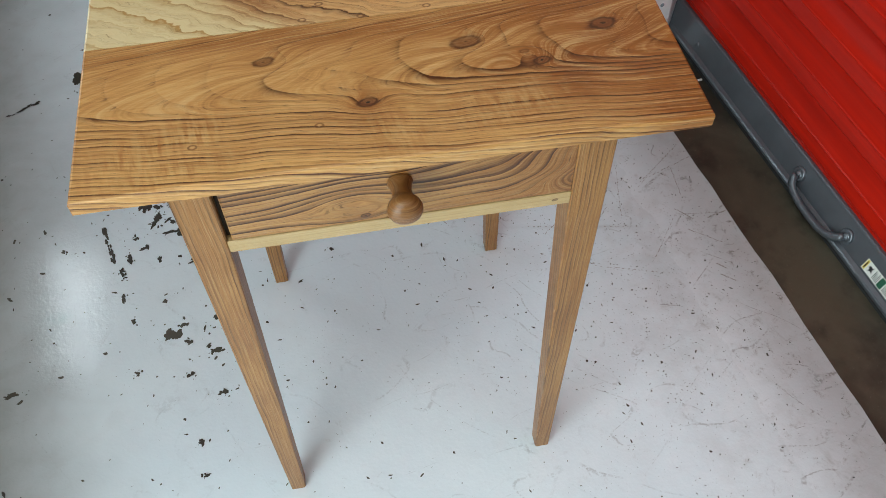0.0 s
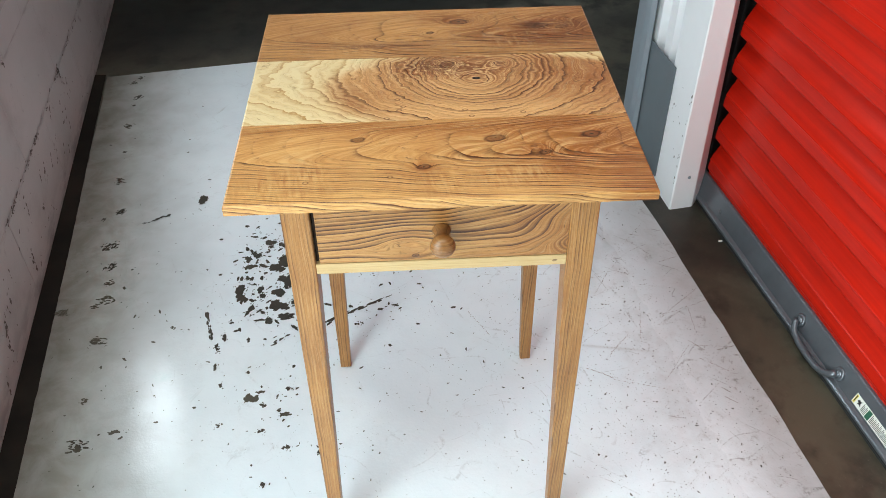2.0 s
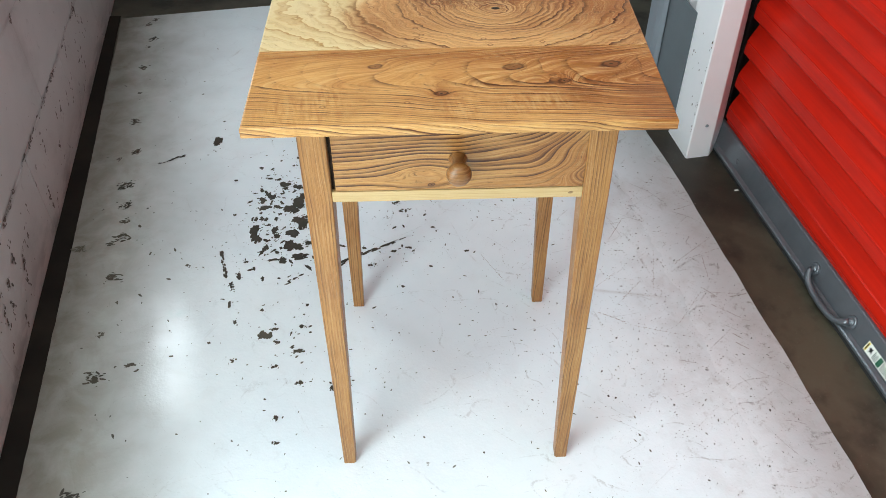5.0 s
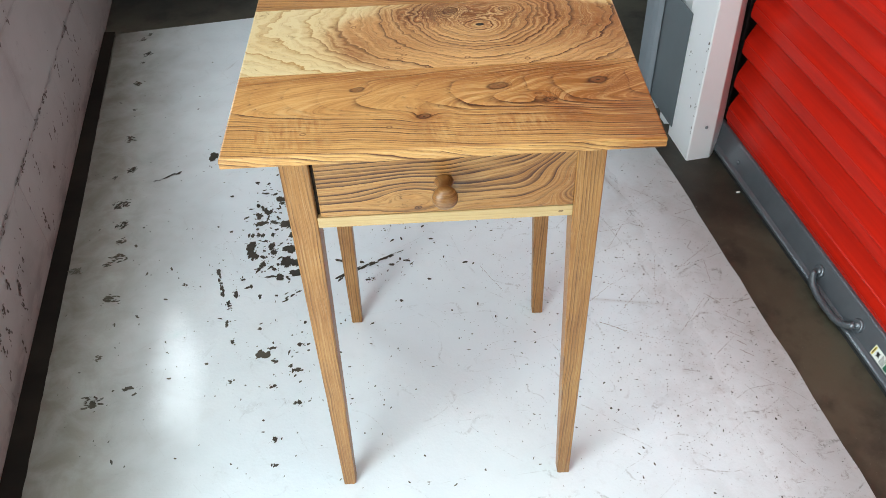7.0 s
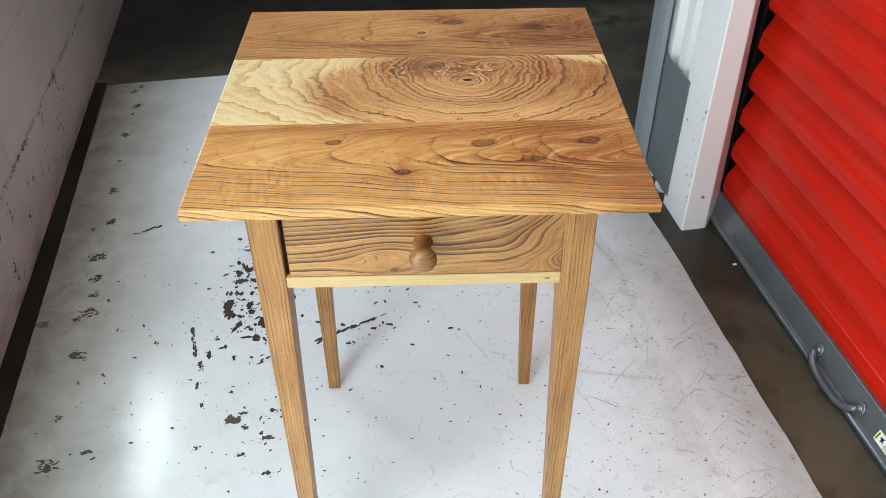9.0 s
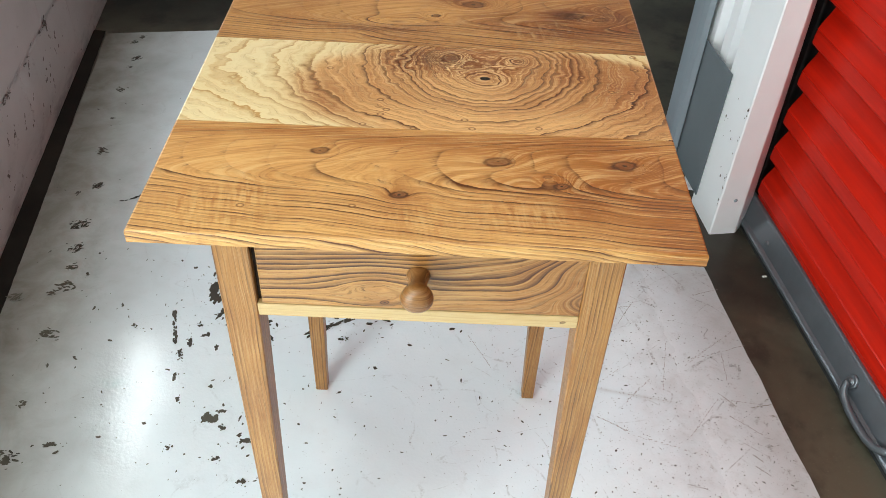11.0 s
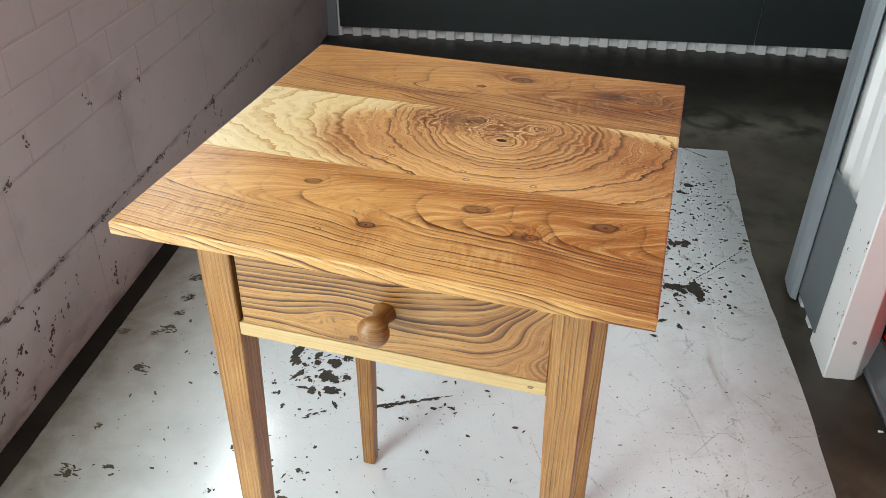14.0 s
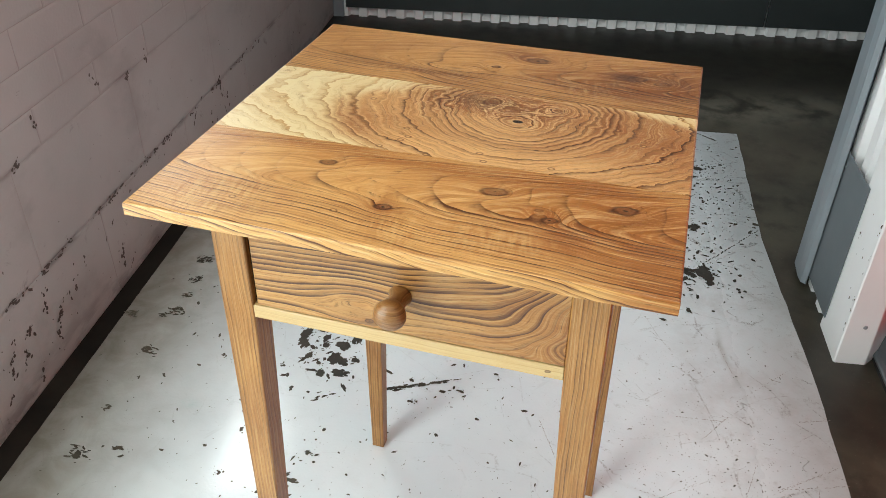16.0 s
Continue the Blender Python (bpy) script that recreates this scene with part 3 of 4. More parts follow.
def brick_mesh(name, length, height):
    bm = bmesh.new()
    c, d = 0.0048, 0.003
    y, z = length / 2, height / 2
    back = [bm.verts.new((-d, sy * y, sz * z)) for sy, sz in ((-1, -1), (1, -1), (1, 1), (-1, 1))]
    edge = [bm.verts.new((-0.0008, sy * y, sz * z)) for sy, sz in ((-1, -1), (1, -1), (1, 1), (-1, 1))]
    face = [bm.verts.new((0, sy * (y - c), sz * (z - c))) for sy, sz in ((-1, -1), (1, -1), (1, 1), (-1, 1))]
    bm.faces.new(face)
    for i in range(4):
        j = (i + 1) % 4
        bm.faces.new((back[i], back[j], edge[j], edge[i]))
        bm.faces.new((edge[i], edge[j], face[j], face[i]))
    me = bpy.data.meshes.new(name)
    bm.to_mesh(me)
    bm.free()
    me.materials.append(M_MASONRY)
    return me


def lay_masonry():
    rng = random.Random(7)
    kinds = {}
    rest = bmesh.new()
    z = 0.004
    row = 0
    while z < TOP - 0.07:
        big = z < 0.39
        pitch_z, pitch_y = (0.2005, 0.4125) if big else (0.0680, 0.2085)
        joint = 0.0018 if big else 0.0016
        y = (0.322 + 0.4125 * (0.5 if row == 0 else 0.0)) if big else (0.415 + (0.105 if row % 2 else 0.0))
        y -= pitch_y * 20
        while y < FAR_Y + 0.2:
            y0, y1, y = y, y + pitch_y, y + pitch_y
            if y0 < WALL_END or (y1 > WIN[0] and y0 < WIN[1] and z + pitch_z > WIN[2] and z < WIN[3]):
                continue
            key = "block" if big else "brick"
            if key not in kinds:
                kinds[key] = brick_mesh(key, pitch_y - joint, pitch_z - joint)
            centre = (WALL_X + rng.uniform(-0.0003, 0.0003), (y0 + y1) / 2, z + pitch_z / 2)
            if y1 > -0.6 and z < 0.92:
                ob = new(key, kinds[key])
                ob.location, ob.parent = centre, wall_left
            else:
                box(centre[0] - 0.004, centre[0], y0 + joint / 2, y1 - joint / 2, z + joint / 2, z + pitch_z - joint / 2, bm=rest)
        z += pitch_z
        row += 1
    far = part("brickwork", rest, M_MASONRY, wall_left)
    tagged(far, kind="stuff")


# closing walls, ceiling
tagged(part("wall_right", box(0.83, 0.95, MOUTH_Y, 0.69, 0, TOP), M_WHITE), "white steel partition behind the red door", "wall", kind="structure")
# the south wall is grey so that it bounces little light forward
tagged(part("wall_south", box(-1.2, 1.0, MOUTH_Y - 0.1, MOUTH_Y, 0, TOP), M_GREY), "unseen grey wall closing the corridor, kept dark to cut bounce", "wall", kind="structure")
tagged(part("wall_return", box(0.70, 3.0, 0.70, 0.76, 0, TOP), M_WHITE), "white steel partition at the cross corridor", "wall", kind="structure")
tagged(part("wall_east", box(2.9, 3.0, 0.76, 3.0, 0, TOP), M_WHITE), "white steel partition at the corridor end", "wall", kind="structure")
tagged(part("ceiling", box(-1.2, 3.0, MOUTH_Y, 3.0, TOP, TOP + 0.1), M_CEILING), "plain pale corridor ceiling", "ceiling", kind="structure")


def corrugated(length, height, pitch, depth, t=0.0012):
    """Vertical trapezoid ribs; runs along x, ribs towards -y."""
    pts = []
    x = 0.0
    while x < length:
        for dx, dy in ((0.0, 0.0), (0.42, 0.0), (0.50, -depth), (0.92, -depth)):
            pts.append((min(x + dx * pitch, length), dy))
        x += pitch
    outline = pts + [(px, py + t) for px, py in reversed(pts)]
    return prism(outline, "z", 0.0, height)


# unseen box, added only to give the overhead fill a body
housing = part("fill_lamp_housing", box(-0.58, 0.68, -1.93, 0.53, 2.47, TOP, 0.004), M_CEILING)
tagged(housing, "unseen pale housing added over the overhead fill lamp", "ceiling light", kind="structure")

# far wall of the cross corridor: ribbed white sheet behind dark kick plates
far_wall = new("wall_far")
tagged(far_wall, "ribbed white steel wall with dark grey kick plates", "wall", kind="structure")
far_wall.matrix_world = pose(-0.78, 2.306, 0, 0, 0, 2.0)
part("ribbed_sheet", corrugated(3.6, TOP, 0.0722, 0.018), M_WHITE, far_wall)
part("backing", box(0, 3.6, 0.03, 0.09, 0, TOP), M_WHITE, far_wall)
for x0, x1 in ((0.06, 1.605), (1.608, 3.15), (3.153, 3.6)):
    part("kick_plate", box(x0, x1, -0.0235, -0.0205, 0.036, 0.42, 0.0008), M_DARKGREY, far_wall, "dark grey steel kick plate")
part("corner_trim", box(0.012, 0.052, -0.030, 0.03, 0.0, TOP, 0.002), M_TRIM, far_wall, "pale grey corner trim")

# end of the partition: white ribbed sheet, grey plate and grey corner trim
stub = new("wall_partition_end")
tagged(stub, "white ribbed partition end with grey kick plate", "wall", kind="structure")
sheet = corrugated(0.20, TOP, 0.0722, 0.018)
bmesh.ops.transform(sheet, matrix=pose(0.694, 0.835, 0, 0, 0, -90), verts=sheet.verts)
part("ribbed_sheet", sheet, M_WHITE, stub)
part("kick_plate", box(0.6665, 0.6695, 0.640, 0.792, 0.030, 0.328, 0.0008), M_GREY, stub, "grey steel kick plate")
part("corner_trim", prism([(0.662, 0.776), (0.654, 0.784), (0.652, 0.806), (0.656, 0.856), (0.78, 0.862), (0.78, 0.858), (0.664, 0.850), (0.664, 0.776)], "z", 0.012, TOP), M_TRIM, stub, "folded grey steel corner trim")
for z in (0.060, 0.300):
    screw_bm = bmesh.new()
    bmesh.ops.create_uvsphere(screw_bm, u_segments=10, v_segments=6, radius=0.0035, matrix=pose(0.6665, 0.775, z) @ Matrix.Diagonal((0.5, 1, 1, 1)))
    part("screw", screw_bm, M_GREY, stub)

# door jamb: folded white steel post
jamb_bm = prism([(0.670, 0.655), (0.670, 0.5455), (0.6725, 0.5425), (0.7265, 0.5435), (0.7295, 0.5450), (0.770, 0.587), (0.773, 0.592), (0.773, 0.655)], "z", 0.0, TOP)
for v in jamb_bm.verts:
    if v.co.z > 1.0 and v.co.x > 0.70:
        v.co.x -= 0.05 if v.co.x < 0.75 else 0.085  # right edges lean inwards upwards, shaped to fit the camera's view
jamb = part("door_jamb", jamb_bm, M_WHITE)
tagged(jamb, "white painted folded steel door jamb", "door jamb", kind="structure")
guide = part("guide_track", prism([(0.7735, 0.596), (0.7735, 0.655), (0.835, 0.655), (0.835, 0.640), (0.779, 0.640), (0.779, 0.596)], "z", 0.0, TOP), M_TRACK_SHADE, jamb, "steel door guide track, coloured black as a shaded gap")
head = bmesh.new()
bmesh.ops.create_uvsphere(head, u_segments=14, v_segments=8, radius=0.0042, matrix=pose(0.704, 0.5430, 0.090) @ Matrix.Diagonal((1, 0.6, 1, 1)))
part("screw", head, M_TRIM, jamb, "bright steel screw head")

# unseen panel, added in grey to limit red and white bounce light
tagged(part("bounce_cut_panel", box(0.67, 0.80, MOUTH_Y, -0.72, 0, TOP, 0.003), M_GREY), "unseen grey panel added beside the red door to cut bounce", "wall", kind="structure")

def jamb_chips():
    rng = random.Random(3)
    bm = bmesh.new()
    for k in range(26):
        z = rng.choice((0.10, 0.13, 0.17, 0.24, 0.31)) + rng.gauss(0, 0.018)
        y = 0.5460 + abs(rng.gauss(0, 0.004)) + (rng.random() < 0.2) * rng.uniform(0.01, 0.07)
        r = rng.uniform(0.0007, 0.0026)
        x = 0.6694 - k * 4e-6
        vs = [bm.verts.new((x - 0.0006, y + r * rng.uniform(0.5, 1.2) * math.cos(a), z + 1.5 * r * rng.uniform(0.5, 1.3) * math.sin(a))) for a in (0.0, 0.9, 1.9, 2.9, 4.0, 5.2)]
        bm.faces.new(vs)
    return bm


tagged(part("paint_chips", jamb_chips(), M_GRIME, jamb, "dark chips in the jamb paint"), kind="stuff")

# ---- red roll-up door ----
door = new("door_1")
tagged(door, "closed red corrugated steel roll-up door", "roll-up door", kind="structure")
PITCH = 0.0862
DOOR_END = -0.72


def curtain():
    pts = []
    z = -0.0087
    shape = ((0.0, 0.0020), (0.05, 0.0), (0.20, 0.0002), (0.34, 0.0014), (0.365, 0.0004), (0.39, 0.0024), (0.48, 0.0050), (0.60, 0.0102), (0.72, 0.0160), (0.84, 0.0204), (0.93, 0.0215), (0.97, 0.0180))
    while z < 2.5:
        for f, d in shape:
            if z + f * PITCH > 0.062:
                pts.append((0.770 + d * (0.25 if z < 0.0 else 1.0), z + f * PITCH))  # flat hem at the bottom bar
        z += PITCH
    return pts + [(x + 0.0015, zz) for x, zz in reversed(pts)]


red_sheet = part("curtain", prism(curtain(), "y", DOOR_END, 0.582), M_RED, door, "glossy red corrugated steel curtain", smooth=True)
red_sheet.data.set_sharp_from_angle(angle=radians(24))
part("bottom_bar", prism([(0.7530, 0.0060), (0.7495, 0.0062), (0.7465, 0.0080), (0.7450, 0.0110), (0.7456, 0.0145), (0.7480, 0.0170), (0.7520, 0.0186), (0.7545, 0.0196), (0.7655, 0.0550), (0.7670, 0.0600), (0.7688, 0.0635), (0.7710, 0.0655), (0.7760, 0.0665), (0.7760, 0.0610), (0.7715, 0.0590), (0.7590, 0.0180), (0.7570, 0.0060)], "y", DOOR_END, 0.600), M_GALV, door, "galvanised steel bottom bar", smooth=False)
part("rubber_seal", prism([(0.746, 0.0), (0.750, 0.010), (0.775, 0.012), (0.775, 0.0)], "y", DOOR_END, 0.628), M_RUBBER, door, "black rubber floor seal")
bolt = bmesh.new()
bmesh.ops.create_uvsphere(bolt, u_segments=14, v_segments=8, radius=0.006, matrix=pose(0.7592, 0.470, 0.034) @ Matrix.Diagonal((0.6, 1, 1, 1)))
part("bolt", bolt, M_GALV, door)

handle = new("pull_handle")
handle.parent = door
HANDLE = [(0.7520, 0.107, 0.040), (0.7480, 0.106, 0.035), (0.7440, 0.101, 0.027), (0.7420, 0.090, 0.020), (0.7405, 0.066, 0.0155), (0.7400, 0.034, 0.0145),
          (0.7405, 0.006, 0.0160), (0.7425, -0.012, 0.0205), (0.7455, -0.024, 0.0275), (0.7490, -0.031, 0.034), (0.7530, -0.035, 0.038)]
handle_bm = tube(HANDLE, 0.0067, 14)
for y, z in ((0.107, 0.038), (-0.035, 0.036)):
    pad = lathe([(0.0, 0.0135), (0.004, 0.0135), (0.0062, 0.0120), (0.0068, 0.0098), (0.0058, 0.0078), (0.0056, 0.0066), (0.0085, 0.0060), (0.0100, 0.0035)], 24)
    bmesh.ops.transform(pad, matrix=pose(0.7615, y, z, -18, 0, -90), verts=pad.verts)
    tmp = bpy.data.meshes.new("tmp")
    pad.to_mesh(tmp)
    handle_bm.from_mesh(tmp)
    pad.free()
part("rod", handle_bm, M_GALV, handle, "bent steel pull handle with riveted eyes", smooth=True)

# the sticker lies on the sloping face of the bar
sticker = new("warning_sticker")
sticker.parent = door
tagged(sticker, "white safety sticker with yellow and green panels")
SLOPE = pose(0.7592, 0.0, 0.0335, 0, 18.5, 0)


def on_bar(name, bm, material, label=""):
    bmesh.ops.transform(bm, matrix=SLOPE, verts=bm.verts)
    return part(name, bm, material, sticker, label)


def text_lines(y0, y1, step, low, high):
    bm = bmesh.new()
    y, i = y0, 0
    while y > y1:
        box(-0.0011, -0.0009, y - step * 0.42, y, low, high - 0.0025 * ((i * 7) % 3), bm=bm)
        y, i = y - step, i + 1
    return bm


on_bar("sheet", box(-0.0008, -0.0003, -0.215, -0.088, -0.0105, 0.0105), M_PAPER)
on_bar("panel", box(-0.0011, -0.0009, -0.0945, -0.0895, -0.0092, 0.0092), M_YELLOW, "yellow header strip")
on_bar("header_bar", box(-0.0014, -0.0012, -0.0930, -0.0910, -0.0062, 0.0070), M_BLACK)
on_bar("figure", prism([(-0.0975, 0.0015), (-0.1010, 0.0055), (-0.1040, 0.0040), (-0.1085, 0.0068), (-0.1060, 0.0010), (-0.1100, -0.0045), (-0.1050, -0.0025), (-0.1000, -0.0055), (-0.1015, -0.0005)], "x", -0.0011, -0.0009), M_BLACK)
on_bar("text_bars", text_lines(-0.1130, -0.1240, 0.0026, -0.0085, 0.0085), M_DARKGREY)
on_bar("panel", box(-0.0011, -0.0009, -0.1370, -0.1265, -0.0092, 0.0092), M_GREEN, "green panel")
on_bar("text_bars", text_lines(-0.1395, -0.2110, 0.0026, -0.0085, 0.0085), M_DARKGREY)

flake = part("paint_flake", box(0.733, 0.742, 0.405, 0.4095, 0.0005, 0.003, 0.0006), M_PAPER)
tagged(flake, "tiny white flake lying on bare concrete", "debris")

# ---- side table ----
table = new("side_table")
tagged(table, "small shaker-style wooden side table with one drawer and tapered legs", "side table")
table.matrix_world = pose(0, 0, 0.0016, 0, 0, -8.0)
HALF, TOPZ = 0.2285, 0.7085


def board(y0, y1, first=False, last=False):
    """A tabletop board: square edge above, long bevel under the outer edges."""
    e, thick, rim = 0.034, 0.0195, 0.0125
    a0, a1 = (e if first else 0.0), (e if last else 0.0)
    bm = bmesh.new()
    r = 0.0022

    def ring(inset, z, fy0, fy1):
        return [bm.verts.new(p) for p in ((-HALF + inset, y0 + fy0, z), (HALF - inset, y0 + fy0, z), (HALF - inset, y1 - fy1, z), (-HALF + inset, y1 - fy1, z))]
    f, l = (1.0 if first else 0.0), (1.0 if last else 0.0)
    g = 0.0003
    rings = [ring(r, TOPZ, r * f + g, r * l + g), ring(r * 0.3, TOPZ - r * 0.3, r * 0.3 * f + g, r * 0.3 * l + g), ring(0, TOPZ - r, g, g), ring(0, TOPZ - rim, g, g), ring(e, TOPZ - thick, a0 + g, a1 + g)]
    bm.faces.new(rings[0])
    for p, q in zip(rings, rings[1:]):
        for i in range(4):
            bm.faces.new((p[i], q[i], q[(i + 1) % 4], p[(i + 1) % 4]))
    bm.faces.new(rings[-1][::-1])
    bmesh.ops.recalc_face_normals(bm, faces=bm.faces)
    return bm


tabletop = new("tabletop")
tabletop.parent = table
part("board", board(-HALF, -0.0735, first=True), M_FRONT, tabletop, "honey-brown knotty front board")
part("board", board(-0.0735, 0.0835), M_MIDDLE, tabletop, "pale sapwood board with swirling heartwood figure")
part("board", board(0.0835, HALF, last=True), M_REAR, tabletop, "darker brown knotty rear board")

UNDER = TOPZ - 0.0195
# outer corner of each leg at the top and at the foot: x, y
LEGS = (((-0.1800, -0.1820), (-0.1825, -0.1780)), ((0.1805, -0.1820), (0.1870, -0.1780)), ((-0.1800, 0.1830), (-0.1825, 0.1930)), ((0.1805, 0.1830), (0.1885, 0.1935)))


def leg(top, base):
    """Square at the top, tapered on the two inner faces below the rails."""
    bm = bmesh.new()
    w, foot, brk, c = 0.0325, 0.0195, 0.552, 0.0012
    sx, sy = (1 if top[0] > 0 else -1), (1 if top[1] > 0 else -1)
    rings = []
    for z, s in ((0.0, foot - 0.002), (0.002, foot), (brk, w), (UNDER - 0.0005, w)):
        k = z / UNDER
        ox, oy = base[0] + (top[0] - base[0]) * k, base[1] + (top[1] - base[1]) * k
        pts = ((c, 0), (s - c, 0), (s, c), (s, s - c), (s - c, s), (c, s), (0, s - c), (0, c))
        rings.append([bm.verts.new((ox - sx * px, oy - sy * py, z)) for px, py in pts])
    for p, q in zip(rings, rings[1:]):
        for i in range(8):
            bm.faces.new((p[i], p[(i + 1) % 8], q[(i + 1) % 8], q[i]))
    bm.faces.new(rings[0]), bm.faces.new(rings[-1])
    bmesh.ops.recalc_face_normals(bm, faces=bm.faces)
    return bm


for top, base in LEGS:
    part("leg", leg(top, base), M_LEG, table)
IN = 0.1478
RAIL_Z = 0.5670
part("rail", box(-IN, 0.1492, -0.1812, -0.157, RAIL_Z, RAIL_Z + 0.0150, 0.0008), M_RAIL, table, "pale sapwood rail under the drawer")
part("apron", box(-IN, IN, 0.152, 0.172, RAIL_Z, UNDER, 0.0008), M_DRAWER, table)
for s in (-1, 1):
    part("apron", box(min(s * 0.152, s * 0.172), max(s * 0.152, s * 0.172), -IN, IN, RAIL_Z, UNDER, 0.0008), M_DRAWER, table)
# near-black filler strip stands in for the shade beside the drawer
M_DRAWER_GAP = plain("drawer_gap_shade", lin(44, 28, 15), 0.7)
part("gap_shade_strip", box(-IN + 0.0002, -IN + 0.0046, -0.1740, 0.14, RAIL_Z + 0.0152, UNDER - 0.001), M_DRAWER_GAP, table, "dark strip painted as the shade inside the drawer gap")
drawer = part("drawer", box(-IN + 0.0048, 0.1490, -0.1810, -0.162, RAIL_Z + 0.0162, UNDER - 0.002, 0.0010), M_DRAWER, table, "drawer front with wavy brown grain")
part("drawer_box", box(-IN + 0.0062, IN - 0.004, -0.161, 0.14, RAIL_Z + 0.018, UNDER - 0.02), M_RAIL, drawer)
knob = lathe([(0.0, 0.0105), (0.001, 0.0108), (0.004, 0.0092), (0.010, 0.0082), (0.016, 0.0086), (0.020, 0.0105), (0.0235, 0.0132), (0.0275, 0.0146), (0.031, 0.0143), (0.0345, 0.0124), (0.037, 0.0092), (0.0385, 0.005), (0.039, 0.001)], 40)
bmesh.ops.transform(knob, matrix=pose(0.0003, -0.1810, 0.6275), verts=knob.verts)
part("knob", knob, M_KNOB, drawer, "turned wooden mushroom knob", smooth=True)


# ---- chipped paint and stains on the white floor ----
def chips(scratched=False):
    rng = random.Random(11)
    bm = bmesh.new()
    count = [0]

    def chip(x, y, r, stretch=1.0, turn=0.0, rough=0.45):
        n = max(7, min(30, int(r * 4200)))
        ph = rng.uniform(0, 50)
        z = 0.0022 + count[0] * 4e-7
        count[0] += 1
        ca, sa = math.cos(turn), math.sin(turn)
        vs = []
        for k in range(n):
            a = 2 * math.pi * k / n
            rr = r * (1 + rough * (noise.noise((1.5 * math.cos(a) + ph, 1.5 * math.sin(a), 0.0)) * 1.3 + noise.noise((4.0 * math.cos(a) + ph, 4.0 * math.sin(a), 3.0)) * 0.9))
            px, py = rr * stretch * math.cos(a), rr * math.sin(a) / stretch ** 0.5
            vs.append(bm.verts.new((x + ca * px - sa * py, y + sa * px + ca * py, z)))
        bm.faces.new(vs)

    def spray(cx, cy, sx, sy, n, r0, r1, turn=0.0, k=1.0):
        for _ in range(n):
            gx, gy = rng.gauss(0, 1) * sx, rng.gauss(0, 1) * sy
            x, y = cx + gx * math.cos(turn) - gy * math.sin(turn), cy + gx * math.sin(turn) + gy * math.cos(turn)
            if -0.72 < x < 0.61 and y < 1.495:
                r = r0 * (r1 / r0) ** (rng.random() ** (1.6 / k))
                chip(x, y, r, rng.uniform(1.0, 2.2), rng.uniform(0, 3.14))

    def streak(x0, y0, x1, y1, r, n):
        for i in range(n):
            f = (i + rng.random()) / n
            chip(x0 + (x1 - x0) * f + rng.gauss(0, r * 0.5), y0 + (y1 - y0) * f + rng.gauss(0, r * 0.5), r * rng.uniform(0.5, 1.2), 1.9, math.atan2(y1 - y0, x1 - x0))
    def lines():
        for x0, y0, x1, y1 in ((0.507, 0.205, 0.615, 0.267), (0.529, 0.211, 0.624, 0.233), (0.458, 0.046, 0.534, 0.121), (0.371, 0.127, 0.427, 0.172), (0.583, 0.095, 0.620, 0.099), (0.312, 0.101, 0.356, 0.067), (0.354, 0.063, 0.473, 0.008), (0.538, 0.130, 0.557, 0.100), (0.549, 0.003, 0.560, -0.011), (0.546, -0.019, 0.562, -0.037), (0.538, 0.083, 0.581, 0.038), (0.574, 0.367, 0.628, 0.379), (0.574, 0.212, 0.562, 0.154), (0.539, 0.472, 0.560, 0.464)):
            streak(x0, y0, x1, y1, 0.0010, 20)
        for x0, y0, x1, y1 in ((0.47, 0.40, 0.60, 0.52), (0.40, 0.30, 0.45, 0.36), (0.44, 0.14, 0.48, 0.25), (0.28, 0.175, 0.46, 0.115), (0.496, 0.194, 0.616, 0.270), (0.535, 0.118, 0.619, 0.095), (0.455, 0.553, 0.473, 0.474), (0.12, 0.30, 0.15, 0.22), (0.36, 0.347, 0.44, 0.347), (0.30, 0.15, 0.38, 0.20)):
            streak(x0, y0, x1, y1, 0.0008, 26)

    if scratched:
        lines()
        return bm

    def flake(x, y, a, b):
        """A bare spot with a ragged rim: a few overlapping chips and crumbs round it."""
        for _ in range(7):
            chip(x + rng.gauss(0, 0.45) * a, y + rng.gauss(0, 0.40) * b, 0.60 * (a * b) ** 0.5 * rng.uniform(0.6, 1.15), min(2.0, max(1.0, (max(a, b) / min(a, b)) ** 0.5)), (0.0 if a > b else 1.57) + rng.gauss(0, 0.3), 0.42)
        for _ in range(6):
            chip(x + rng.gauss(0, 1.2) * a, y + rng.gauss(0, 1.0) * b, rng.uniform(0.0007, 0.0022), rng.uniform(1.0, 1.9), rng.uniform(0, 3.14))
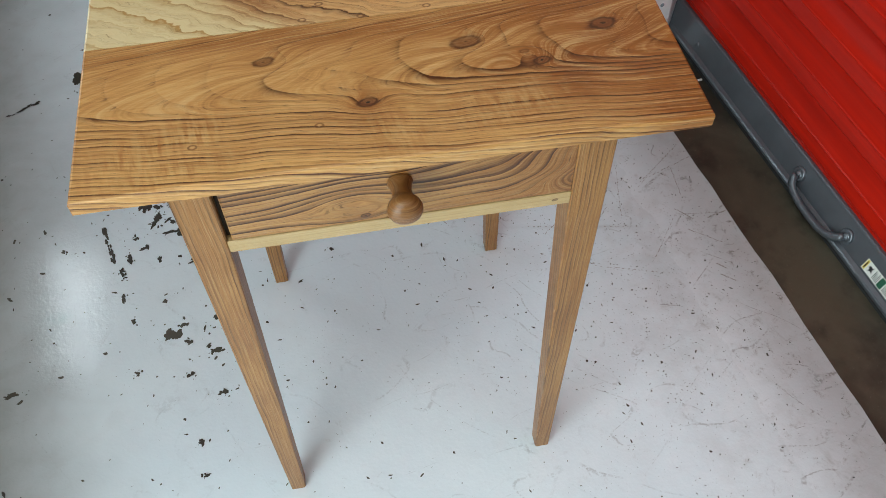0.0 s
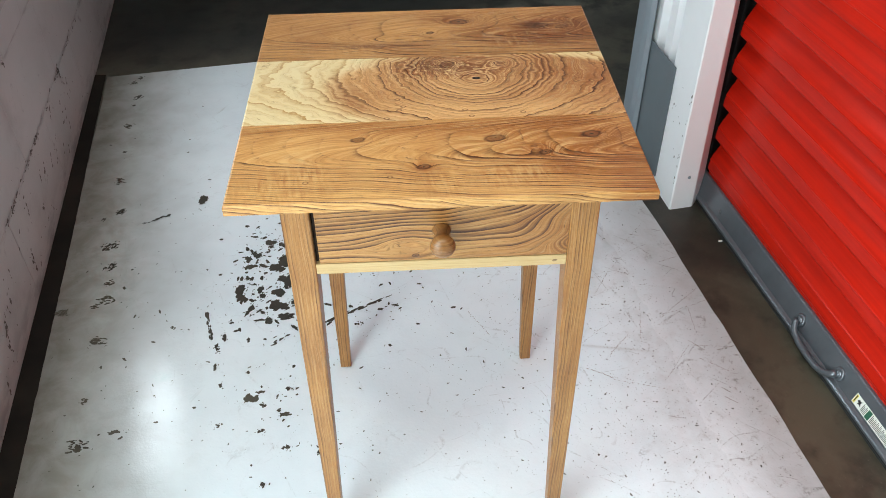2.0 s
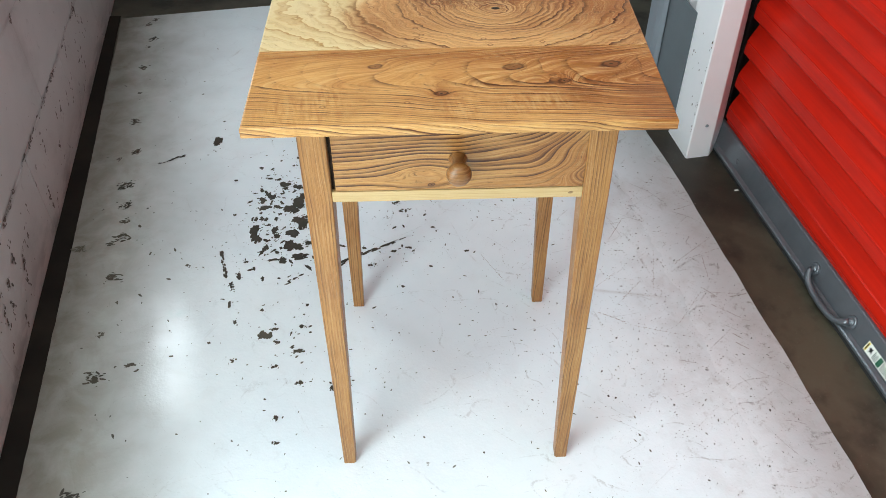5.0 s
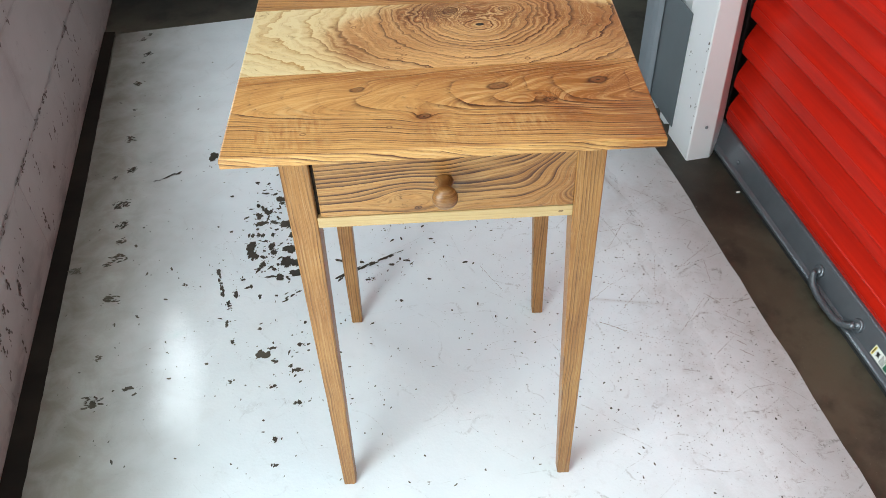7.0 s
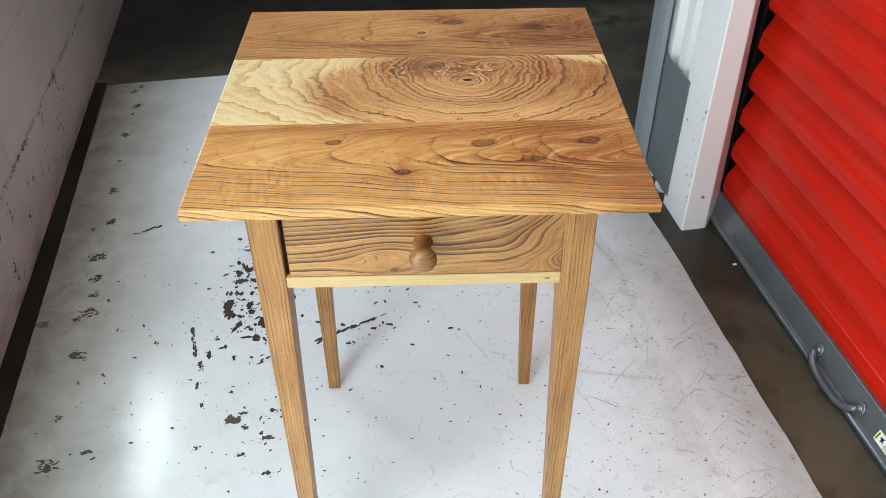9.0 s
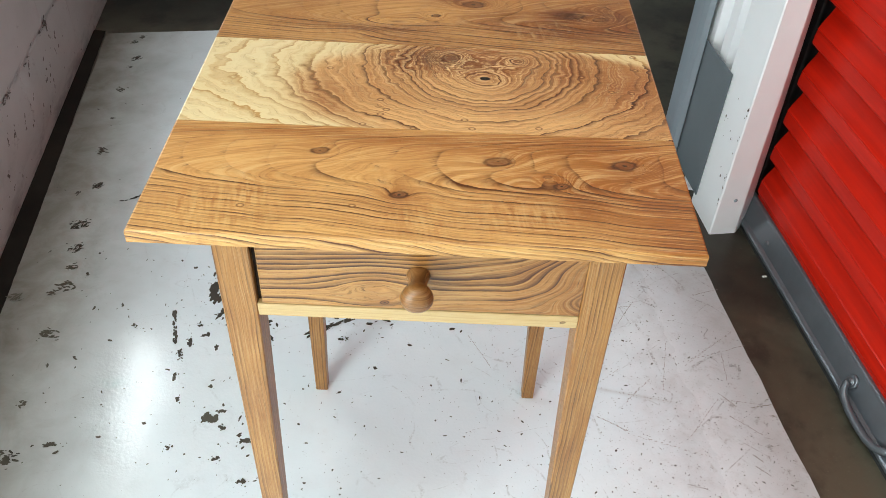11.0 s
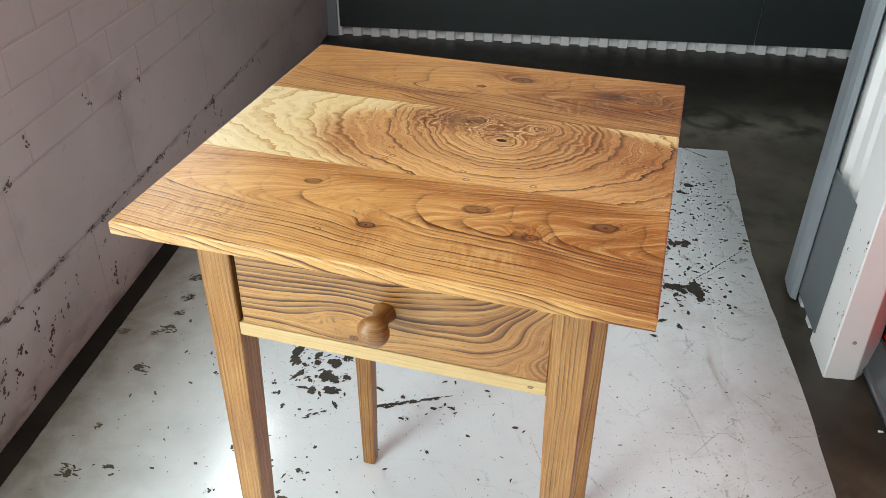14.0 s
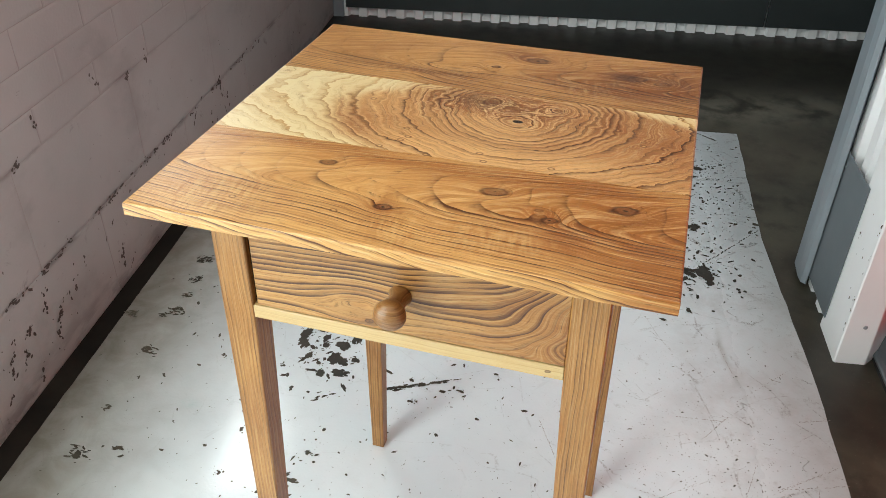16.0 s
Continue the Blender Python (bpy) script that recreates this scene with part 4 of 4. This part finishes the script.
    # the worn patch beside the left legs
    for x, y, a, b in ((-0.273, 0.605, 0.013, 0.008), (-0.250, 0.593, 0.012, 0.010), (-0.306, 0.565, 0.010, 0.008), (-0.330, 0.559, 0.006, 0.008), (-0.322, 0.531, 0.013, 0.006), (-0.252, 0.540, 0.015, 0.018),
                       (-0.268, 0.524, 0.014, 0.012), (-0.239, 0.554, 0.009, 0.010), (-0.331, 0.496, 0.005, 0.006), (-0.347, 0.464, 0.011, 0.015), (-0.345, 0.436, 0.007, 0.016), (-0.305, 0.452, 0.007, 0.013),
                       (-0.303, 0.433, 0.006, 0.009), (-0.246, 0.457, 0.010, 0.019), (-0.269, 0.438, 0.014, 0.013), (-0.255, 0.477, 0.011, 0.008), (-0.264, 0.396, 0.016, 0.016), (-0.295, 0.357, 0.011, 0.009),
                       (-0.256, 0.362, 0.017, 0.007), (-0.234, 0.399, 0.007, 0.007), (-0.326, 0.397, 0.006, 0.009), (-0.365, 0.364, 0.005, 0.003)):
        flake(x, y, a, b)
    spray(-0.280, 0.48, 0.045, 0.100, 260, 0.0007, 0.0052)
    spray(-0.290, 0.62, 0.040, 0.05, 40, 0.0010, 0.0045)
    streak(-0.174, 0.328, -0.125, 0.345, 0.0048, 14)
    streak(-0.125, 0.345, -0.055, 0.373, 0.0036, 18)
    streak(-0.055, 0.373, -0.030, 0.380, 0.0016, 8)
    streak(-0.290, 0.282, -0.251, 0.306, 0.0030, 9)
    streak(-0.418, 0.404, -0.407, 0.325, 0.0036, 14)
    spray(-0.06, 0.34, 0.07, 0.05, 26, 0.0010, 0.0045)
    spray(-0.02, 0.47, 0.06, 0.04, 30, 0.0008, 0.0032)
    # single chips
    for x, y, a, b in ((-0.436, 0.810, 0.010, 0.017), (-0.380, 0.326, 0.0035, 0.011), (-0.396, 0.299, 0.003, 0.009), (-0.399, 0.247, 0.0025, 0.007), (-0.388, 0.197, 0.003, 0.004), (-0.336, 0.156, 0.011, 0.012),
                       (-0.311, 0.166, 0.005, 0.003), (-0.261, 0.164, 0.005, 0.004), (-0.310, 0.133, 0.004, 0.004), (-0.281, 0.114, 0.004, 0.004), (-0.267, 0.104, 0.009, 0.004), (-0.391, 0.101, 0.004, 0.003),
                       (-0.314, 0.075, 0.005, 0.004), (-0.270, 0.028, 0.006, 0.004), (-0.214, 0.006, 0.003, 0.006), (-0.315, -0.040, 0.004, 0.004), (-0.317, -0.093, 0.003, 0.002), (-0.111, 0.309, 0.005, 0.003),
                       (-0.028, 0.470, 0.005, 0.004), (-0.033, 0.499, 0.005, 0.004), (-0.486, 0.373, 0.003, 0.004), (-0.575, 0.124, 0.014, 0.003)):
        flake(x, y, a, b)
    streak(-0.572, 0.738, -0.507, 0.762, 0.003, 12)
    spray(-0.30, 0.08, 0.080, 0.12, 46, 0.0008, 0.0028)
    # worn patch behind the table
    for x, y, a, b in ((0.450, 0.799, 0.018, 0.020), (0.425, 0.792, 0.014, 0.012), (0.400, 0.800, 0.014, 0.014), (0.465, 0.775, 0.010, 0.016), (0.450, 0.984, 0.012, 0.010), (0.425, 0.975, 0.010, 0.008), (0.485, 1.276, 0.018, 0.008), (0.470, 1.235, 0.010, 0.008)):
        flake(x, y, a, b)
    spray(0.43, 0.76, 0.05, 0.05, 60, 0.0015, 0.006)
    spray(0.45, 1.00, 0.075, 0.13, 330, 0.0008, 0.0048)
    spray(0.43, 0.975, 0.02, 0.012, 12, 0.004, 0.009)
    spray(0.50, 1.26, 0.065, 0.13, 280, 0.0008, 0.0040)
    streak(0.50, 1.50, 0.56, 1.45, 0.003, 12)
    streak(0.43, 0.80, 0.60, 0.99, 0.0018, 40)
    # fine specks all over
    spray(0.10, 0.20, 0.28, 0.30, 1300, 0.0004, 0.0022, k=0.4)
    spray(0.45, 0.10, 0.14, 0.25, 800, 0.0004, 0.0020, k=0.4)
    spray(-0.55, 0.40, 0.12, 0.45, 130, 0.0010, 0.0035, k=0.6)
    spray(0.42, 0.0, 0.13, 0.22, 1500, 0.0003, 0.0012, k=0.4)
    return bm


chipped = part("chipped_paint", chips(), M_CONCRETE, floor, "bare concrete showing through chipped paint")
tagged(chipped, kind="stuff")
tagged(part("scratches", chips(True), M_SCRATCH, floor, "thin grey scratches in the floor paint"), kind="stuff")


def scuff_row():
    rng = random.Random(5)
    bm = bmesh.new()
    k = 0
    for cx, cy, big in ((-0.632, 1.470, 0.7), (-0.652, 1.440, 1.0), (-0.630, 1.351, 1.0), (-0.642, 1.305, 0.6), (-0.645, 1.194, 1.0), (-0.643, 1.063, 0.5), (-0.642, 0.930, 1.0), (-0.627, 0.800, 1.0), (-0.665, 0.776, 0.5),
                        (-0.642, 0.672, 1.4), (-0.632, 0.598, 1.0), (-0.631, 0.539, 0.8), (-0.632, 0.486, 1.3), (-0.649, 0.470, 0.6), (-0.713, 0.462, 0.9), (-0.636, 0.366, 1.3), (-0.640, 0.210, 0.5), (-0.640, 0.104, 1.4),
                        (-0.645, -0.140, 1.2), (-0.640, -0.400, 1.2)):
        lean = rng.uniform(-0.5, 0.9)
        for _ in range(int(26 * big)):
            x, yy = cx + rng.gauss(0, 0.0062 * big), cy + rng.gauss(0, 0.0055 * big)
            r, a0 = rng.uniform(0.0007, 0.0028) * (0.6 + 0.4 * big), lean + rng.gauss(0, 0.35)
            vs = []
            for i in range(8):
                a = 2 * math.pi * i / 8
                rr = r * rng.uniform(0.6, 1.3)
                px, py = 2.3 * rr * math.cos(a), 0.8 * rr * math.sin(a)
                vs.append(bm.verts.new((x + px * math.cos(a0) - py * math.sin(a0), yy + px * math.sin(a0) + py * math.cos(a0), 0.0022 + k * 5e-7)))
            bm.faces.new(vs)
            k += 1
    return bm


marks = part("scuff_marks", scuff_row(), M_CONCRETE, floor, "row of dark scuffed bolt marks")
tagged(marks, kind="stuff")

def wall_grime():
    """Dark chips and stains on the wall paint, thick along the lower bed joint and near the floor."""
    rng = random.Random(21)
    bm = bmesh.new()
    k = 0

    def blot(y, z, r, stretch, turn):
        nonlocal k
        vs = []
        n = 9
        for i in range(n):
            a = 2 * math.pi * i / n
            rr = r * rng.uniform(0.55, 1.0)
            py, pz = stretch * rr * math.cos(a), rr * math.sin(a)
            vs.append(bm.verts.new((WALL_X + 0.0012 + k * 4e-7, y + py * math.cos(turn) - pz * math.sin(turn), z + py * math.sin(turn) + pz * math.cos(turn))))
        bm.faces.new(vs)
        k += 1
    for cy, wide in ((0.235, 0.03), (0.255, 0.02), (0.33, 0.01), (0.40, 0.02), (0.522, 0.014), (0.578, 0.012), (0.64, 0.03), (0.730, 0.010), (0.80, 0.03), (0.85, 0.014), (1.00, 0.03), (1.13, 0.02), (1.166, 0.008), (1.32, 0.03), (1.45, 0.03)):
        for _ in range(rng.randint(7, 14)):
            blot(cy + rng.gauss(0, wide), 0.2045 + rng.gauss(0, 0.0045), rng.uniform(0.0008, 0.0036), rng.uniform(1.2, 3.2), rng.gauss(0, 0.3))
    for cy, cz, many in ((1.166, 0.195, 16), (0.303, 0.153, 9), (0.343, 0.116, 6), (0.322, 0.092, 10), (0.313, 0.060, 10), (0.240, 0.134, 6), (0.183, 0.120, 9), (0.221, 0.093, 7), (0.571, 0.079, 11), (0.562, 0.057, 6),
                         (0.396, 0.122, 5), (0.241, 0.041, 6), (0.170, 0.093, 7), (0.725, 0.395, 9), (0.614, 0.441, 6), (0.408, 0.447, 5), (0.335, 0.408, 9), (0.816, 0.412, 6), (0.82, 0.13, 6), (0.93, 0.10, 5), (1.08, 0.12, 7), (1.2, 0.15, 7), (0.72, 0.08, 5)):
        lean = rng.uniform(0.5, 2.0)
        for _ in range(many):
            d = rng.gauss(0, 0.011)
            blot(cy + d * math.cos(lean) + rng.gauss(0, 0.003), cz + d * math.sin(lean) + rng.gauss(0, 0.003), rng.uniform(0.0012, 0.0042), rng.uniform(1.0, 2.0), lean + rng.gauss(0, 0.5))
    for _ in range(30):
        cy, cz = rng.uniform(-0.3, 1.25), rng.uniform(0.03, 0.19)
        lean, long = rng.uniform(0.3, 1.6), rng.uniform(0.006, 0.022)
        for _ in range(rng.randint(3, 7)):
            d = rng.gauss(0, long)
            blot(cy + d * math.cos(lean) + rng.gauss(0, 0.002), cz + d * math.sin(lean), rng.uniform(0.0008, 0.0030), rng.uniform(1.3, 3.0), lean + rng.gauss(0, 0.3))
    for _ in range(90):
        blot(rng.uniform(0.0, 1.9), abs(rng.gauss(0, 0.16)) + 0.01, rng.uniform(0.0006, 0.0022), rng.uniform(1, 2), rng.uniform(0, 3))
    return bm


tagged(part("wall_grime", wall_grime(), M_GRIME, wall_left, "dark chips and stains in the wall paint"), kind="stuff")

# pieces of the wall, last
lay_masonry()
